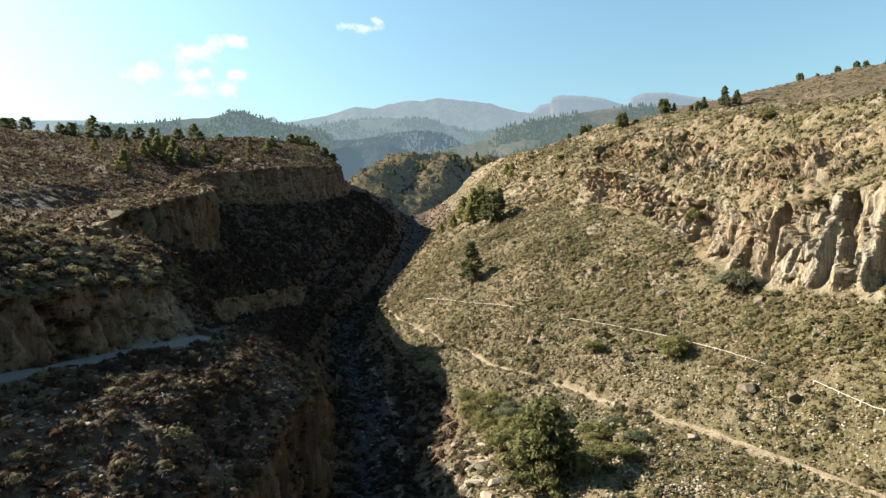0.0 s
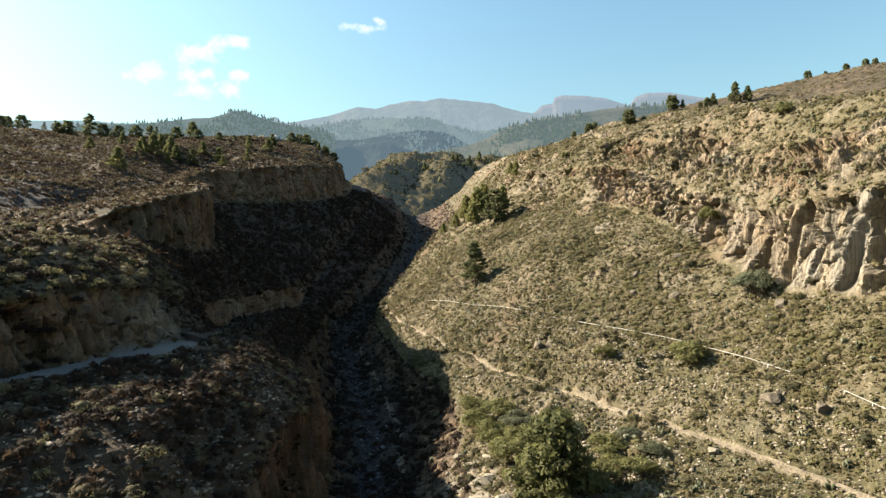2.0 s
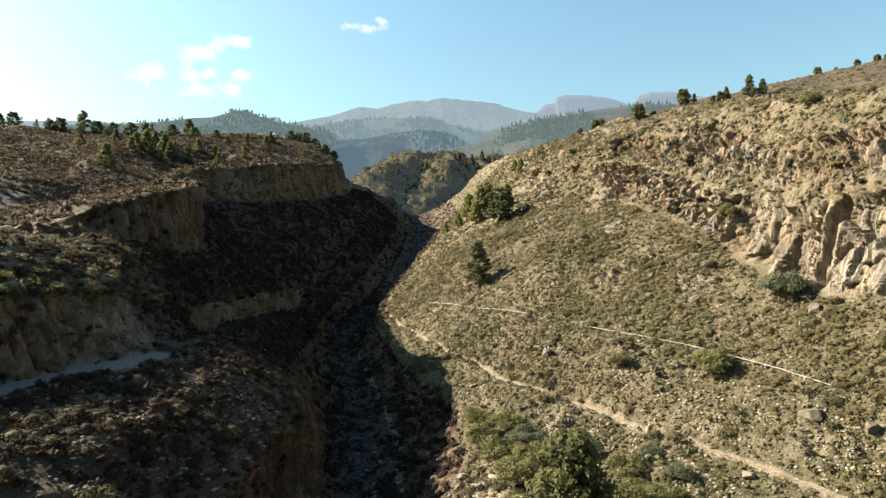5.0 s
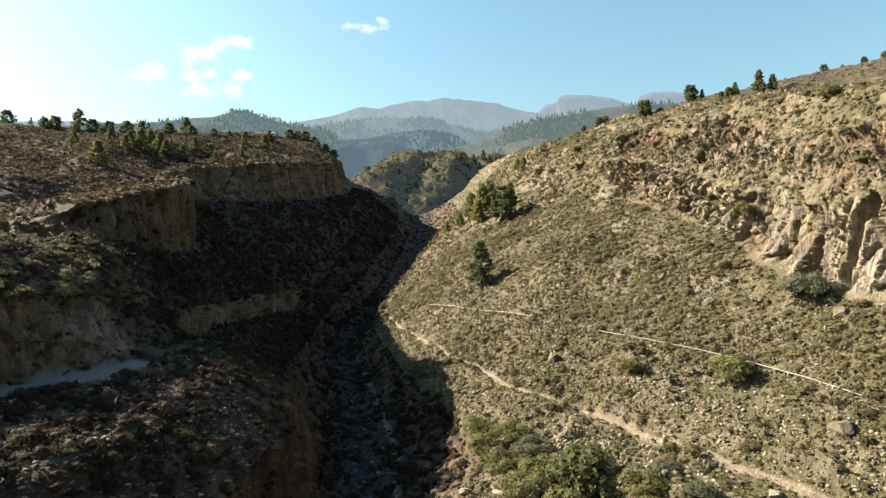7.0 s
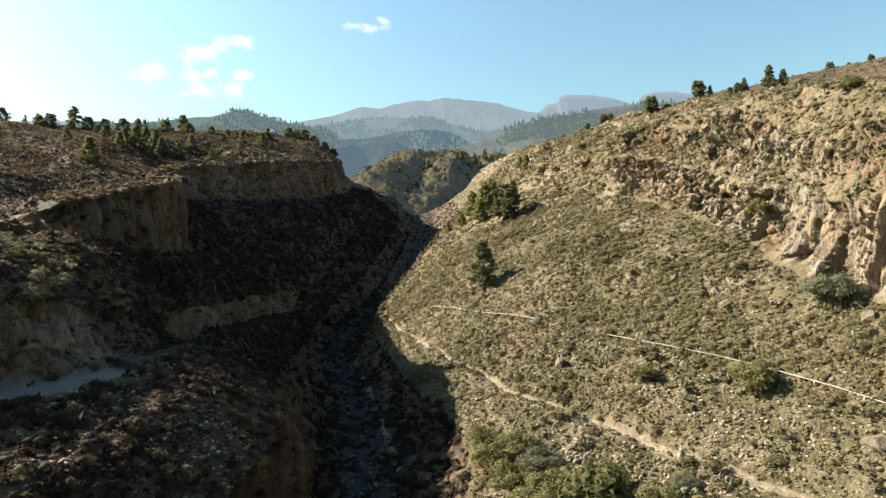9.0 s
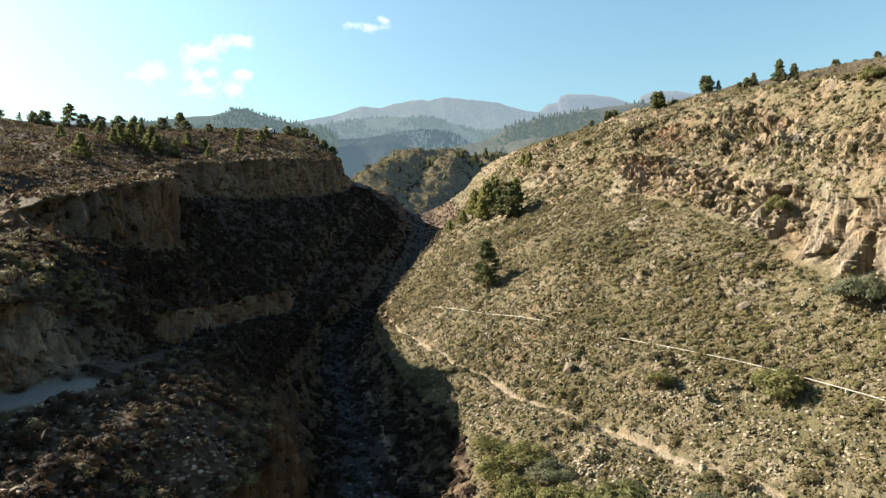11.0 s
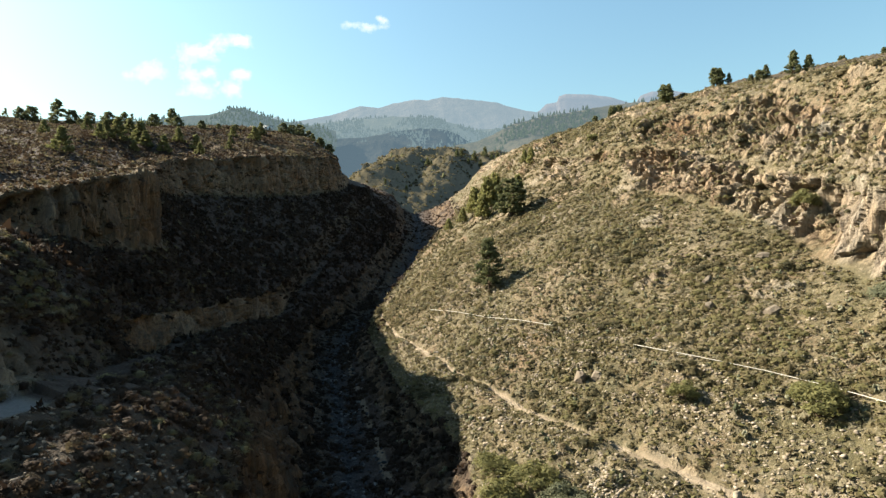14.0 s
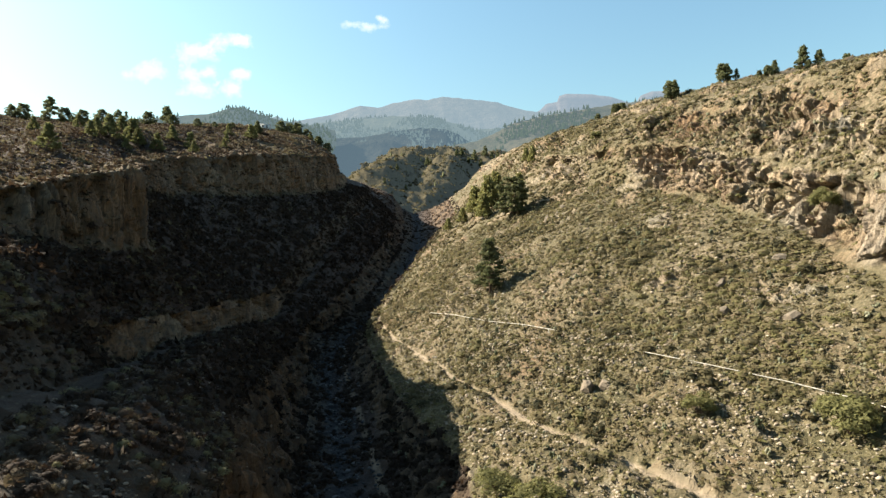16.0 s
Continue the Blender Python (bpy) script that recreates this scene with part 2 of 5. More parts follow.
# right side, outward
RIGHT = [
    ("foot", [(12, -200, -20), (4, 0, -10), (-2, 78, -6), (-5, 111, -4), (-7, 146, -1), (-17, 184, 2), (-33, 255, 9), (-16, 330, 24), (-10, 455, 46), (-20, 640, 78)]),
    ("bank", [(20, -200, -10), (14, 0, -2), (6, 82, 2), (3, 113, 3), (1.5, 148, 5.5), (-13, 186, 8.5), (-28, 258, 14), (-9, 338, 44), (4, 445, 62), (0, 630, 88)]),
    ("trail_low", [(69.42, -149.36, 13.8), (61.42, 20.32, 11.83), (49.42, 79.38, 10.83), (34.55, 112.51, 10.46), (15.15, 144.45, 11.16), (-2.35, 181.78, 13.36), (-24.82, 256.32, 17.1), (-6.62, 341.32, 46.1), (6.38, 448.32, 64.1), (2.38, 632.32, 90.1)]),
    ("trail_high", [(70.3, -148, 14), (62.3, 21, 11.9), (50.3, 80.2, 10.9), (35.3, 113.6, 10.6), (15.9, 145.4, 11.3), (-1.6, 182.6, 13.5), (-24, 257, 17.3), (-5.8, 342, 46.3), (7.2, 449, 64.3), (3.2, 633, 90.3)]),
    ("slope", [(86, -150, 23), (76, 30, 22), (57, 92, 18.5), (44, 126, 19.5), (32, 156, 25), (18, 195, 32), (1, 266, 40), (8, 345, 57), (20, 455, 79), (15, 640, 100)]),
    ("cliff_foot", [(95, -150, 34), (84, 40, 33), (69, 95, 31), (63.5, 128, 32), (62, 165, 43), (56, 198, 53), (40, 258, 62), (29, 345, 76), (34, 460, 95), (25, 640, 113)]),
    ("cliff_head", [(100, -150, 56), (89, 45, 53), (72, 98, 51.5), (66.5, 132, 48.5), (67.5, 168, 55), (61, 205, 66), (45, 262, 73), (33, 350, 84), (38, 465, 101), (30, 640, 119)]),
    ("brow", [(125, -140, 80), (112, 60, 76), (92, 112, 71), (84, 144, 72), (82, 174, 77), (69, 214, 78), (60, 268, 87), (50, 355, 97), (50, 470, 111), (45, 640, 128)]),
    ("crest", [(260, -100, 110), (240, 80, 100), (200, 140, 92), (152, 200, 90), (118, 256, 99), (94, 270, 98.5), (82, 320, 103), (75, 395, 108), (75, 500, 116), (90, 650, 140)]),
    ("hill", [(520, -100, 215), (500, 100, 210), (470, 250, 198), (425, 350, 184), (372, 440, 183), (322, 515, 186), (272, 565, 175), (205, 615, 150), (165, 650, 148), (150, 720, 160)]),
    ("far", [(1200, -200, 330), (1200, 100, 330), (1150, 400, 320), (1050, 600, 300), (900, 800, 280), (750, 950, 260), (600, 1000, 240), (420, 1050, 220), (330, 1000, 210), (260, 950, 205)]),
]
# left side, outward
LEFT = [
    ("foot", [(-12, -200, -20), (-16, 0, -10), (-19, 78, -6), (-21, 112, -4.5), (-26, 150, -3), (-35, 198, 0), (-48, 258, 7), (-36, 340, 20), (-31, 465, 47), (-45, 650, 80)]),
    ("ledge", [(-18, -200, 4), (-20, 0, 9), (-20.5, 80, 17.5), (-22.5, 107, 17), (-36, 150, 14.5), (-43, 198, 12), (-50, 252, 12), (-44, 343, 29), (-38, 470, 58), (-55, 655, 92)]),
    ("terrace", [(-34, -200, 12), (-32, 20, 15), (-29, 75, 23.5), (-30, 102, 23.5), (-43, 148, 21.6), (-49.5, 194, 19.5), (-54, 258, 16.5), (-50, 345, 36), (-46, 474, 68), (-65, 660, 98)]),
    ("lane_out", [(-70, -180, 27), (-57, 20, 26.5), (-41.8, 73.5, 26.2), (-35.6, 95.5, 26), (-47.5, 140, 22.3), (-54, 186, 20.3), (-56.5, 258, 17), (-56, 348, 42), (-54, 477, 74), (-78, 665, 102)]),
    ("lane_in", [(-73.2, -178, 27), (-60.2, 22, 26.5), (-46.4, 76, 26.3), (-40.4, 98.5, 26.1), (-51, 142, 22.4), (-57.4, 187, 20.4), (-59.8, 260, 17.1), (-58, 349, 43), (-56, 478, 75), (-80, 667, 103)]),
    ("wall_head", [(-76, -176, 34), (-63, 22, 33), (-48.5, 79, 34.5), (-46.5, 102, 33), (-55, 142, 28.5), (-60.5, 190, 26.4), (-62, 266, 25.5), (-63, 352, 51), (-60, 482, 82), (-90, 670, 107)]),
    # second knots of these two: unseen land, raised to shade the near terrace
    ("rim_foot", [(-100, -160, 52), (-84, 28, 50), (-69, 103, 42.3), (-70, 127, 41), (-71.5, 150, 40), (-67.5, 187, 40), (-106, 285, 61), (-86, 352, 66), (-69, 455, 80), (-118, 640, 116)]),
    ("rim", [(-112, -150, 66), (-98, 32, 62), (-76, 110, 43.6), (-77, 133, 45.5), (-75, 154, 50), (-70, 189, 59), (-113, 291, 75), (-92, 355, 87), (-76, 457, 101), (-124, 645, 130)]),
    ("gully", [(-150, -140, 68), (-130, 40, 64), (-102, 118, 45.6), (-100, 142, 47.5), (-105, 180, 52), (-100, 222, 61), (-127, 300, 77), (-118, 374, 97), (-101, 487, 120), (-150, 660, 138)]),
    ("plateau", [(-240, -100, 90), (-200, 60, 74), (-140, 140, 58), (-130, 180, 59), (-128, 222, 64.5), (-142, 258, 78), (-147, 315, 91), (-137, 390, 106), (-124, 500, 126), (-170, 670, 143)]),
    ("crest", [(-420, 0, 130), (-360, 130, 110), (-300, 240, 100), (-262, 300, 104), (-240, 355, 109), (-226, 395, 113), (-200, 412, 115), (-168, 440, 120), (-138, 505, 130), (-200, 680, 145)]),
    ("far", [(-1200, 0, 170), (-1100, 300, 150), (-1000, 600, 150), (-900, 800, 160), (-800, 900, 165), (-700, 950, 170), (-600, 1000, 175), (-480, 1000, 180), (-350, 950, 180), (-300, 900, 178)]),
]
# stations along the gorge: fine where the camera looks, coarse behind it and far off
STATIONS = np.concatenate([np.linspace(0, 1.4, 24)[:-1], np.linspace(1.4, 6.0, 500)[:-1], np.linspace(6.0, 8.0, 110)[:-1], np.linspace(8.0, 9.0, 30)])
CLIFFS = {("R", "bank"): 0.75, ("R", "cliff_head"): 1.0, ("L", "ledge"): 1.0, ("L", "wall_head"): 1.0, ("L", "rim"): 1.0}
STEPS = {"foot": 20, "bank": 16, "trail_low": 30, "trail_high": 5, "slope": 46, "cliff_foot": 46, "cliff_head": 66, "brow": 58, "crest": 50, "hill": 40, "far": 16,
         "ledge": 60, "terrace": 34, "lane_out": 24, "lane_in": 8, "wall_head": 38, "rim_foot": 40, "rim": 56, "gully": 30, "plateau": 50}


def loft(side, lines):
    """Rows of the land from the stream bed outward: places, and how much of each is rock, gravel, path and lane."""
    keys = ("rock", "crag", "gravel", "path", "lane", "rough", "steps", "scrub", "side", "heath_shade")
    rows, masks, zones = [], {k: [] for k in keys}, []
    last = spline(BED, STATIONS)
    for name, knots in lines:
        line = spline(knots, STATIONS)
        if side == "L" and name in ("rim_foot", "rim"):     # the promontory ends in a corner and the wall steps back behind it
            back = smooth(5.02, 5.14, STATIONS) * (1 - smooth(5.2, 6.0, STATIONS))
            line[:, 0] -= 9 * back
            if name == "rim_foot":
                line[:, 2] += 11 * back
        n = STEPS[name]
        cliff = CLIFFS.get((side, name), 0.0)
        for k in range(n):
            f = k / n
            row = last * (1 - f) + line * f
            if side == "L" and name == "plateau":       # a steep bank above the gully
                bank = smooth(2.2, 2.8, STATIONS) * (1 - smooth(4.8, 5.5, STATIONS))
                row[:, 2] += (line - last)[:, 2] * (smooth(0.0, 0.9, np.full(len(STATIONS), f)) - f) * 0.6 * bank
            if side == "L" and name == "rim_foot":              # near knoll rounded; the slope beside it raised to shade the terrace
                row[:, 2] += (2.2 + 2.4 * smooth(2.9, 3.3, STATIONS)) * math.sin(math.pi * f) ** 0.7 * (1 - smooth(4.0, 4.5, STATIONS))
            rows.append(row)
            zones.append(side + "_" + name)
            masks["rock"].append(cliff * min(1.0, 6 * f, 6 * (1 - f) + 0.2) if cliff else 0.0)
            masks["crag"].append(math.sin(math.pi * f) ** 0.5 if side == "R" and name == "brow" else 0.0)
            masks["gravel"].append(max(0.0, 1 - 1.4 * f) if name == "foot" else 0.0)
            masks["path"].append(1.0 if name == "trail_high" else 0.55 if side == "R" and name == "foot" and 0.62 < f < 0.80 else 0.0)
            masks["lane"].append(1.0 if name == "lane_in" and 0 < k else 0.0)
            masks["rough"].append({"trail_high": 0.12, "lane_in": 0.06, "hill": 1.3, "far": 3.0}.get(name, 1.0))
            masks["steps"].append(math.sin(math.pi * f) if side == "R" and name in ("slope", "trail_low") else 0.0)
            # own ground tone on the plateau, painted shade in the gorge zones
            masks["heath_shade"].append({"foot": 0.7, "ledge": 0.9, "terrace": 0.75, "lane_out": 0.75, "wall_head": 0.6, "rim_foot": 0.95, "rim": 0.4, "gully": 0.5, "plateau": 1.0, "crest": 1.0}.get(name, 0.0) if side == "L" else {"foot": 1.0, "bank": 0.9, "hill": 0.55, "far": 0.55}.get(name, 0.0))
            masks["side"].append(1.0 if side == "R" else 0.0)
            masks["scrub"].append({"trail_high": 0.0, "lane_in": 0.0, "far": 0.0}.get(name, 1.0))
        last = line
    rows.append(last)
    zones.append(zones[-1])
    for key in masks:
        masks[key].append(masks[key][-1])
    g = np.stack(rows, 1)
    fade = 1 - smooth(6.0, 6.3, STATIONS)
    masks = {k: np.broadcast_to(np.array(v)[None, :], g.shape[:2]).copy() for k, v in masks.items()}
    masks["up"] = np.broadcast_to(smooth(3.35, 3.95, STATIONS)[:, None], g.shape[:2]).copy()
    masks["path"] *= fade[:, None]
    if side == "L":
        # knoll keeps less dark tone: its sunlit look is put into the colour
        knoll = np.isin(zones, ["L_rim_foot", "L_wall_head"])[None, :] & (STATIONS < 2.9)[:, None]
        masks["heath_shade"] *= np.where(knoll, 0.3, 1.0)
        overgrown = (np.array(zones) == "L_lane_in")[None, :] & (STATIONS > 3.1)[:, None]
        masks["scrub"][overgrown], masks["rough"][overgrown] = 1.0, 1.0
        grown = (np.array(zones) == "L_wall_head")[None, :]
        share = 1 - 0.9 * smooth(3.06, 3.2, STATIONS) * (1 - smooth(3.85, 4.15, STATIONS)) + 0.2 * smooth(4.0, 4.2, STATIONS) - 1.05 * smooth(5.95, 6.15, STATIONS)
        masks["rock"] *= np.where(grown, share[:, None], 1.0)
        masks["heath_shade"] = np.where(grown, (0.15 + 0.8 * (1 - share) ** 2)[:, None], masks["heath_shade"])
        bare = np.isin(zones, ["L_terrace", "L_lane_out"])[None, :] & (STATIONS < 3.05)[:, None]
        masks["heath_shade"] *= np.where(bare, 1.05, 1.0)
        # terrace and track up-valley get full shade tone in their colour
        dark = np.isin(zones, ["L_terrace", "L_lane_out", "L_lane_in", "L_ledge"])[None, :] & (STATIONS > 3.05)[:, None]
        masks["heath_shade"] = np.maximum(masks["heath_shade"], np.where(dark, 0.95, 0.0))
    # lane colour fades out where shade begins; dark ground is painted instead
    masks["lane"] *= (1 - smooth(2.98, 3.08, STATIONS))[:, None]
    return g, masks, zones


def ribs(q, wide, tall, deep, seed):
    """Slabs set one behind another along a cliff: each steps out sharply on its down-valley side and tapers back beyond."""
    u = (q[:, 1] + 0.35 * q[:, 0] + 0.8 * wide * perlin(q * (0.4 / wide, 0.4 / wide, 0.6 / tall) + 5 * seed) + 0.05 * q[:, 2]) / wide
    cell = np.floor(u)
    f = u - cell
    along = np.stack([17.3 * cell, 9.1 * cell + seed, q[:, 2] / tall + 31 * hash_of(cell, 8)], 1)
    size = np.clip(hash_of(cell, seed) + 1.3 * perlin(along), 0, 1.3)
    return deep * size * smooth(0.0, 0.65 / wide, f) * (1 - f) ** 0.8


def hash_of(a, b):
    h = np.sin(a * 12.9898 + b * 78.233) * 43758.5453
    return h - np.floor(h)


def weather(g, masks):
    """Rounds the lofted land and breaks it up: slopes roll and step, cliffs stand in pillars, ledges and hollows."""
    for _ in range(2):
        g[:, 1:-1] = 0.5 * g[:, 1:-1] + 0.25 * (g[:, :-2] + g[:, 2:])
    n = grid_normals(g)
    shape = g.shape[:2]
    p = g.reshape(-1, 3)
    rock = masks["rock"].ravel()
    keep = masks["rough"].ravel()
    calm = smooth(0.2, 1.0, keep)
    outcrop = smooth(0.30, 0.52, fbm(p * (0.075, 0.075, 0.11), 3)) * calm * (1 - masks["gravel"].ravel()) * (1 - 0.9 * smooth(0.76, 0.82, masks["heath_shade"].ravel()))
    roll = fbm(p * 0.045, 3) * 1.3 + fbm(p * 0.22, 3) * 0.5
    small = fbm(p * 0.9, 2) * 0.2 + ridged(p * 0.45, 2) * 0.12
    height = (roll + small * (1 - 0.7 * smooth(0.76, 0.82, masks["heath_shade"].ravel()))) * keep * (1 - 0.6 * rock)
    height += outcrop * (0.5 + ridged(p * (0.3, 0.3, 0.5), 3) * 0.9) * (1 - rock)
    level = p[:, 2] / 2.3 + fbm(p * 0.05, 2) * 1.2
    tread = level - np.floor(level)
    height += masks["steps"].ravel() * (smooth(0.0, 0.25, tread) - tread) * 1.5
    masks["riser"] = (masks["steps"].ravel() * smooth(0.0, 0.06, tread) * smooth(0.34, 0.2, tread)).reshape(shape)
    cliffs = np.flatnonzero((rock > 0.01) | (masks["crag"].ravel() > 0.01))
    pillars, crags = np.zeros(len(p)), np.zeros(len(p))
    q = p[cliffs] + 0.7 * np.stack([fbm(p[cliffs] * 0.2 + k, 2) for k in (3, 33, 63)], 1)
    tall, gap = facets(q * (0.15, 0.15, 0.045))
    mid, gap2 = facets(q * (0.4, 0.4, 0.13) + 7, 5)
    chips, gap3 = facets(q * (1.0, 1.0, 0.45) + 19, 9)
    hollow = smooth(0.26, 0.34, perlin(q * (0.15, 0.15, 0.05) + 61)) * 2.6
    pillars[cliffs] = 1.5 * tall + 0.75 * mid + 0.2 * chips - 0.9 * smooth(0.10, 0.0, gap) - 0.35 * smooth(0.10, 0.0, gap2) - hollow + 0.9 * fbm(q * 0.06, 2)
    slabs = np.zeros(len(p))
    slabs[cliffs] = np.where(q[:, 0] > -12, ribs(q, 7.0, 22.0, 3.0, 1) + ribs(q, 3.1, 9.0, 1.0, 2), ribs(q, 3.6, 14.0, 2.9, 6) + ribs(q, 1.9, 7.0, 1.1, 7) + 0.6) - 2.2
    big, gap = facets(q * (0.14, 0.14, 0.19) + 41, 3)
    blocks, gap2 = facets(q * (0.36, 0.36, 0.42) + 51, 7)
    breaks = np.zeros(len(p))
    breaks[cliffs] = ribs(q, 6.0, 5.0, 1.7, 4) + ribs(q, 2.8, 2.6, 1.0, 5) - 0.8
    crags[cliffs] = 1.3 * big + 1.0 * blocks + 0.45 * chips - 0.6 * smooth(0.12, 0.0, gap)
    rock = rock * np.where(masks["side"].ravel() > 0, 1 - masks["up"].ravel() * (1 - smooth(-0.3, 0.1, fbm(p * (0.035, 0.035, 0.06) + 9, 3))), 1.0)
    ledges = ridged(p * (0.05, 0.05, 0.35) + 31, 3) * 0.4
    def eased(a):
        a = a.reshape(shape)
        a[:, 1:-1] = 0.5 * a[:, 1:-1] + 0.25 * (a[:, :-2] + a[:, 2:])
        a[1:-1] = 0.6 * a[1:-1] + 0.2 * (a[:-2] + a[2:])
        return a.ravel()
    pillars, crags = pillars + eased(slabs), crags + eased(breaks)
    masks["crag"] = np.maximum(masks["crag"], 0.9 * (masks["up"] * masks["side"] * masks["rock"]))
    out = height[:, None] * np.array([0, 0, 1.0])
    flatn = n.reshape(-1, 3) * (1, 1, 0.3)
    out += flatn * ((pillars + ledges * np.where(masks["side"].ravel() > 0, 0.1, 0.25)) * rock)[:, None]
    crag = masks["crag"].ravel() * smooth(-0.3, 0.15, fbm(p * (0.03, 0.03, 0.06) + 12, 3))
    out += n.reshape(-1, 3) * (crags * crag)[:, None]
    p = p + out
    face = rock * (0.7 + 0.7 * smooth(-2.5, 0.0, pillars)) + crag * smooth(-1.2, 0.3, crags)
    rust = np.where(masks["side"].ravel() > 0, np.maximum(masks["crag"].ravel(), 0.9 * masks["up"].ravel()) * 0.55, 0.7 + 0.2 * smooth(105, 135, p[:, 1]))
    masks["rust"] = np.clip(rust + 0.7 * fbm(p * 0.05 + 90, 3), 0, 1).reshape(shape)
    masks["rock"] = np.clip(np.maximum(face, np.where(masks["steps"].ravel() > 0, 0.25, 0.6) * outcrop), 0, 1).reshape(shape)
    scree = np.exp(-(((p[:, 0] + 120) / 20) ** 2 + ((p[:, 1] - 170) / 26) ** 2) ** 2)
    masks["gravel"] = np.maximum(masks["gravel"], 0.55 * scree.reshape(shape))
    masks["scrub"] *= 1 - 0.55 * scree.reshape(shape)
    pale = np.exp(-(((p[:, 0] - 5) / 5.5) ** 2 + ((p[:, 1] - 105) / 14) ** 2) ** 2) * smooth(-0.25, 0.2, fbm(p * 0.3 + 5, 2))
    masks["rock"] = np.maximum(masks["rock"], 0.9 * pale.reshape(shape))
    masks["heath_shade"] *= 1 - smooth(0.05, 0.4, pale).reshape(shape)
    masks["rust"] *= 1 - pale.reshape(shape)
    masks["scrub"] *= 1 - np.where(masks["crag"] > 0, 0.55, 0.93) * masks["rock"]
    masks["path"] *= 1 - masks["gravel"] * 0.5
    return p.reshape(g.shape), masks


def build_ground():
    gl, ml, zl = loft("L", LEFT)
    gr, mr, zr = loft("R", RIGHT)
    g = np.concatenate([gl[:, :0:-1], gr], 1)
    masks = {k: np.concatenate([ml[k][:, :0:-1], mr[k]], 1) for k in ml}
    g, masks = weather(g, masks)
    n, m = g.shape[:2]
    faces = grid_faces(n, m)[:, ::-1]
    me = mesh_of("ground", g.reshape(-1, 3), faces, True, {k: masks[k].ravel() for k in ("rock", "gravel", "path", "lane", "rust", "heath_shade")})
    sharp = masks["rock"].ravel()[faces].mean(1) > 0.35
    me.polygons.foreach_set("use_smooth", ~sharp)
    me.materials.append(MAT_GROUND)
    ob = tagged(new("ground", me), "dry scrubby gorge of brown soil and volcanic rock", "ground", kind="structure")
    return ob, g, masks, np.array(zl[:0:-1] + zr), faces


ground, LAND, MASKS, ZONES, LAND_FACES = build_ground()
from mathutils.bvhtree import BVHTree
_tree = BVHTree.FromPolygons([tuple(v) for v in LAND.reshape(-1, 3)[:, :3].tolist()], LAND_FACES.tolist())


def on_ground(x, y, sink=0.0):
    """The place on the land under (x, y)."""
    hit = _tree.ray_cast(Vector((x, y, 900)), Vector((0, 0, -1)))[0]
    return Vector((x, y, (hit.z if hit else 0.0) - sink))


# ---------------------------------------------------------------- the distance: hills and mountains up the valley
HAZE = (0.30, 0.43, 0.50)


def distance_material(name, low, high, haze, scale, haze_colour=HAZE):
    """Land behind kilometres of air, its haze mixed in as a glow."""
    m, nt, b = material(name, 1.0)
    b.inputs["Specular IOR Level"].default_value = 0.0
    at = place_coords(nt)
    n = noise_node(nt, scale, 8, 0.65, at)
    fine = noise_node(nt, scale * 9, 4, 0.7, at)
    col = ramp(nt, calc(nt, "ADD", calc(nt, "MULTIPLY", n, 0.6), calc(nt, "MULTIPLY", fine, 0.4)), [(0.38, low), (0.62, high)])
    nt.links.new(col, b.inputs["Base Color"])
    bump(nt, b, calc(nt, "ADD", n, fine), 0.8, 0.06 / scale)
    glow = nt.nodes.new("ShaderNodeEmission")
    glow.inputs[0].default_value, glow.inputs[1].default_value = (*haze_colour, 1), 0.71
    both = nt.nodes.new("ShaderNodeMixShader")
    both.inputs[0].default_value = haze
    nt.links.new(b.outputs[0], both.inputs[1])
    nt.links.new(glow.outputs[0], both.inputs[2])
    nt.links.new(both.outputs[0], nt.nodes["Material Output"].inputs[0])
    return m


def ridge(name, label, crest, reach, depth, mat, rows=60, cols=260, rough=0.05, bulge=1.2):
    """A long hill: crest is a list of (sideways, height) per metre of reach; it falls towards the viewer over the depth, and away behind."""
    c = np.array(crest)
    u = np.linspace(c[0, 0], c[-1, 0], cols)
    h = np.interp(u, c[:, 0], c[:, 1]) * reach
    f = np.concatenate([[-0.25, -0.1], np.linspace(0, 1, rows)])
    y = reach - f * depth
    base = (reach - depth) * 0.02
    fall = np.where(f < 0, 1 + f * 0.8, 1 - np.clip(f, 0, 1) ** bulge)
    g = np.zeros((len(f), cols, 3))
    g[:, :, 0] = u[None, :] * (0.65 * y[:, None] + 0.35 * reach)
    g[:, :, 1] = y[:, None]
    g[:, :, 2] = EYE + base + (h[None, :] - base) * fall[:, None]
    p = g.reshape(-1, 3)
    amp = rough * reach * 0.16
    w = (np.clip(f / 0.25, 0.05, 1))[:, None].repeat(cols, 1).ravel()
    p[:, 2] += ridged(p * (5.0 / reach, 2.5 / reach, 0) + reach, 5) * amp * w + fbm(p * (60 / reach, 60 / reach, 0), 3) * amp * 0.10
    me = mesh_of(name, p, grid_faces(len(f), cols), True)
    me.materials.append(mat)
    ob = tagged(new(name, me), label, "mountain" if reach > 2500 else "hill", kind="structure")
    return g


def side(px):
    """Sideways slope for column px of the camera's view, which is 1568 wide."""
    return (px - 795.0) / 1085.0


def up(py):
    return (444.0 - py) / 1085.0


# crest lines are placed to fit the camera's view
def outline(*pts):
    return [(side(x), up(y)) for x, y in pts]


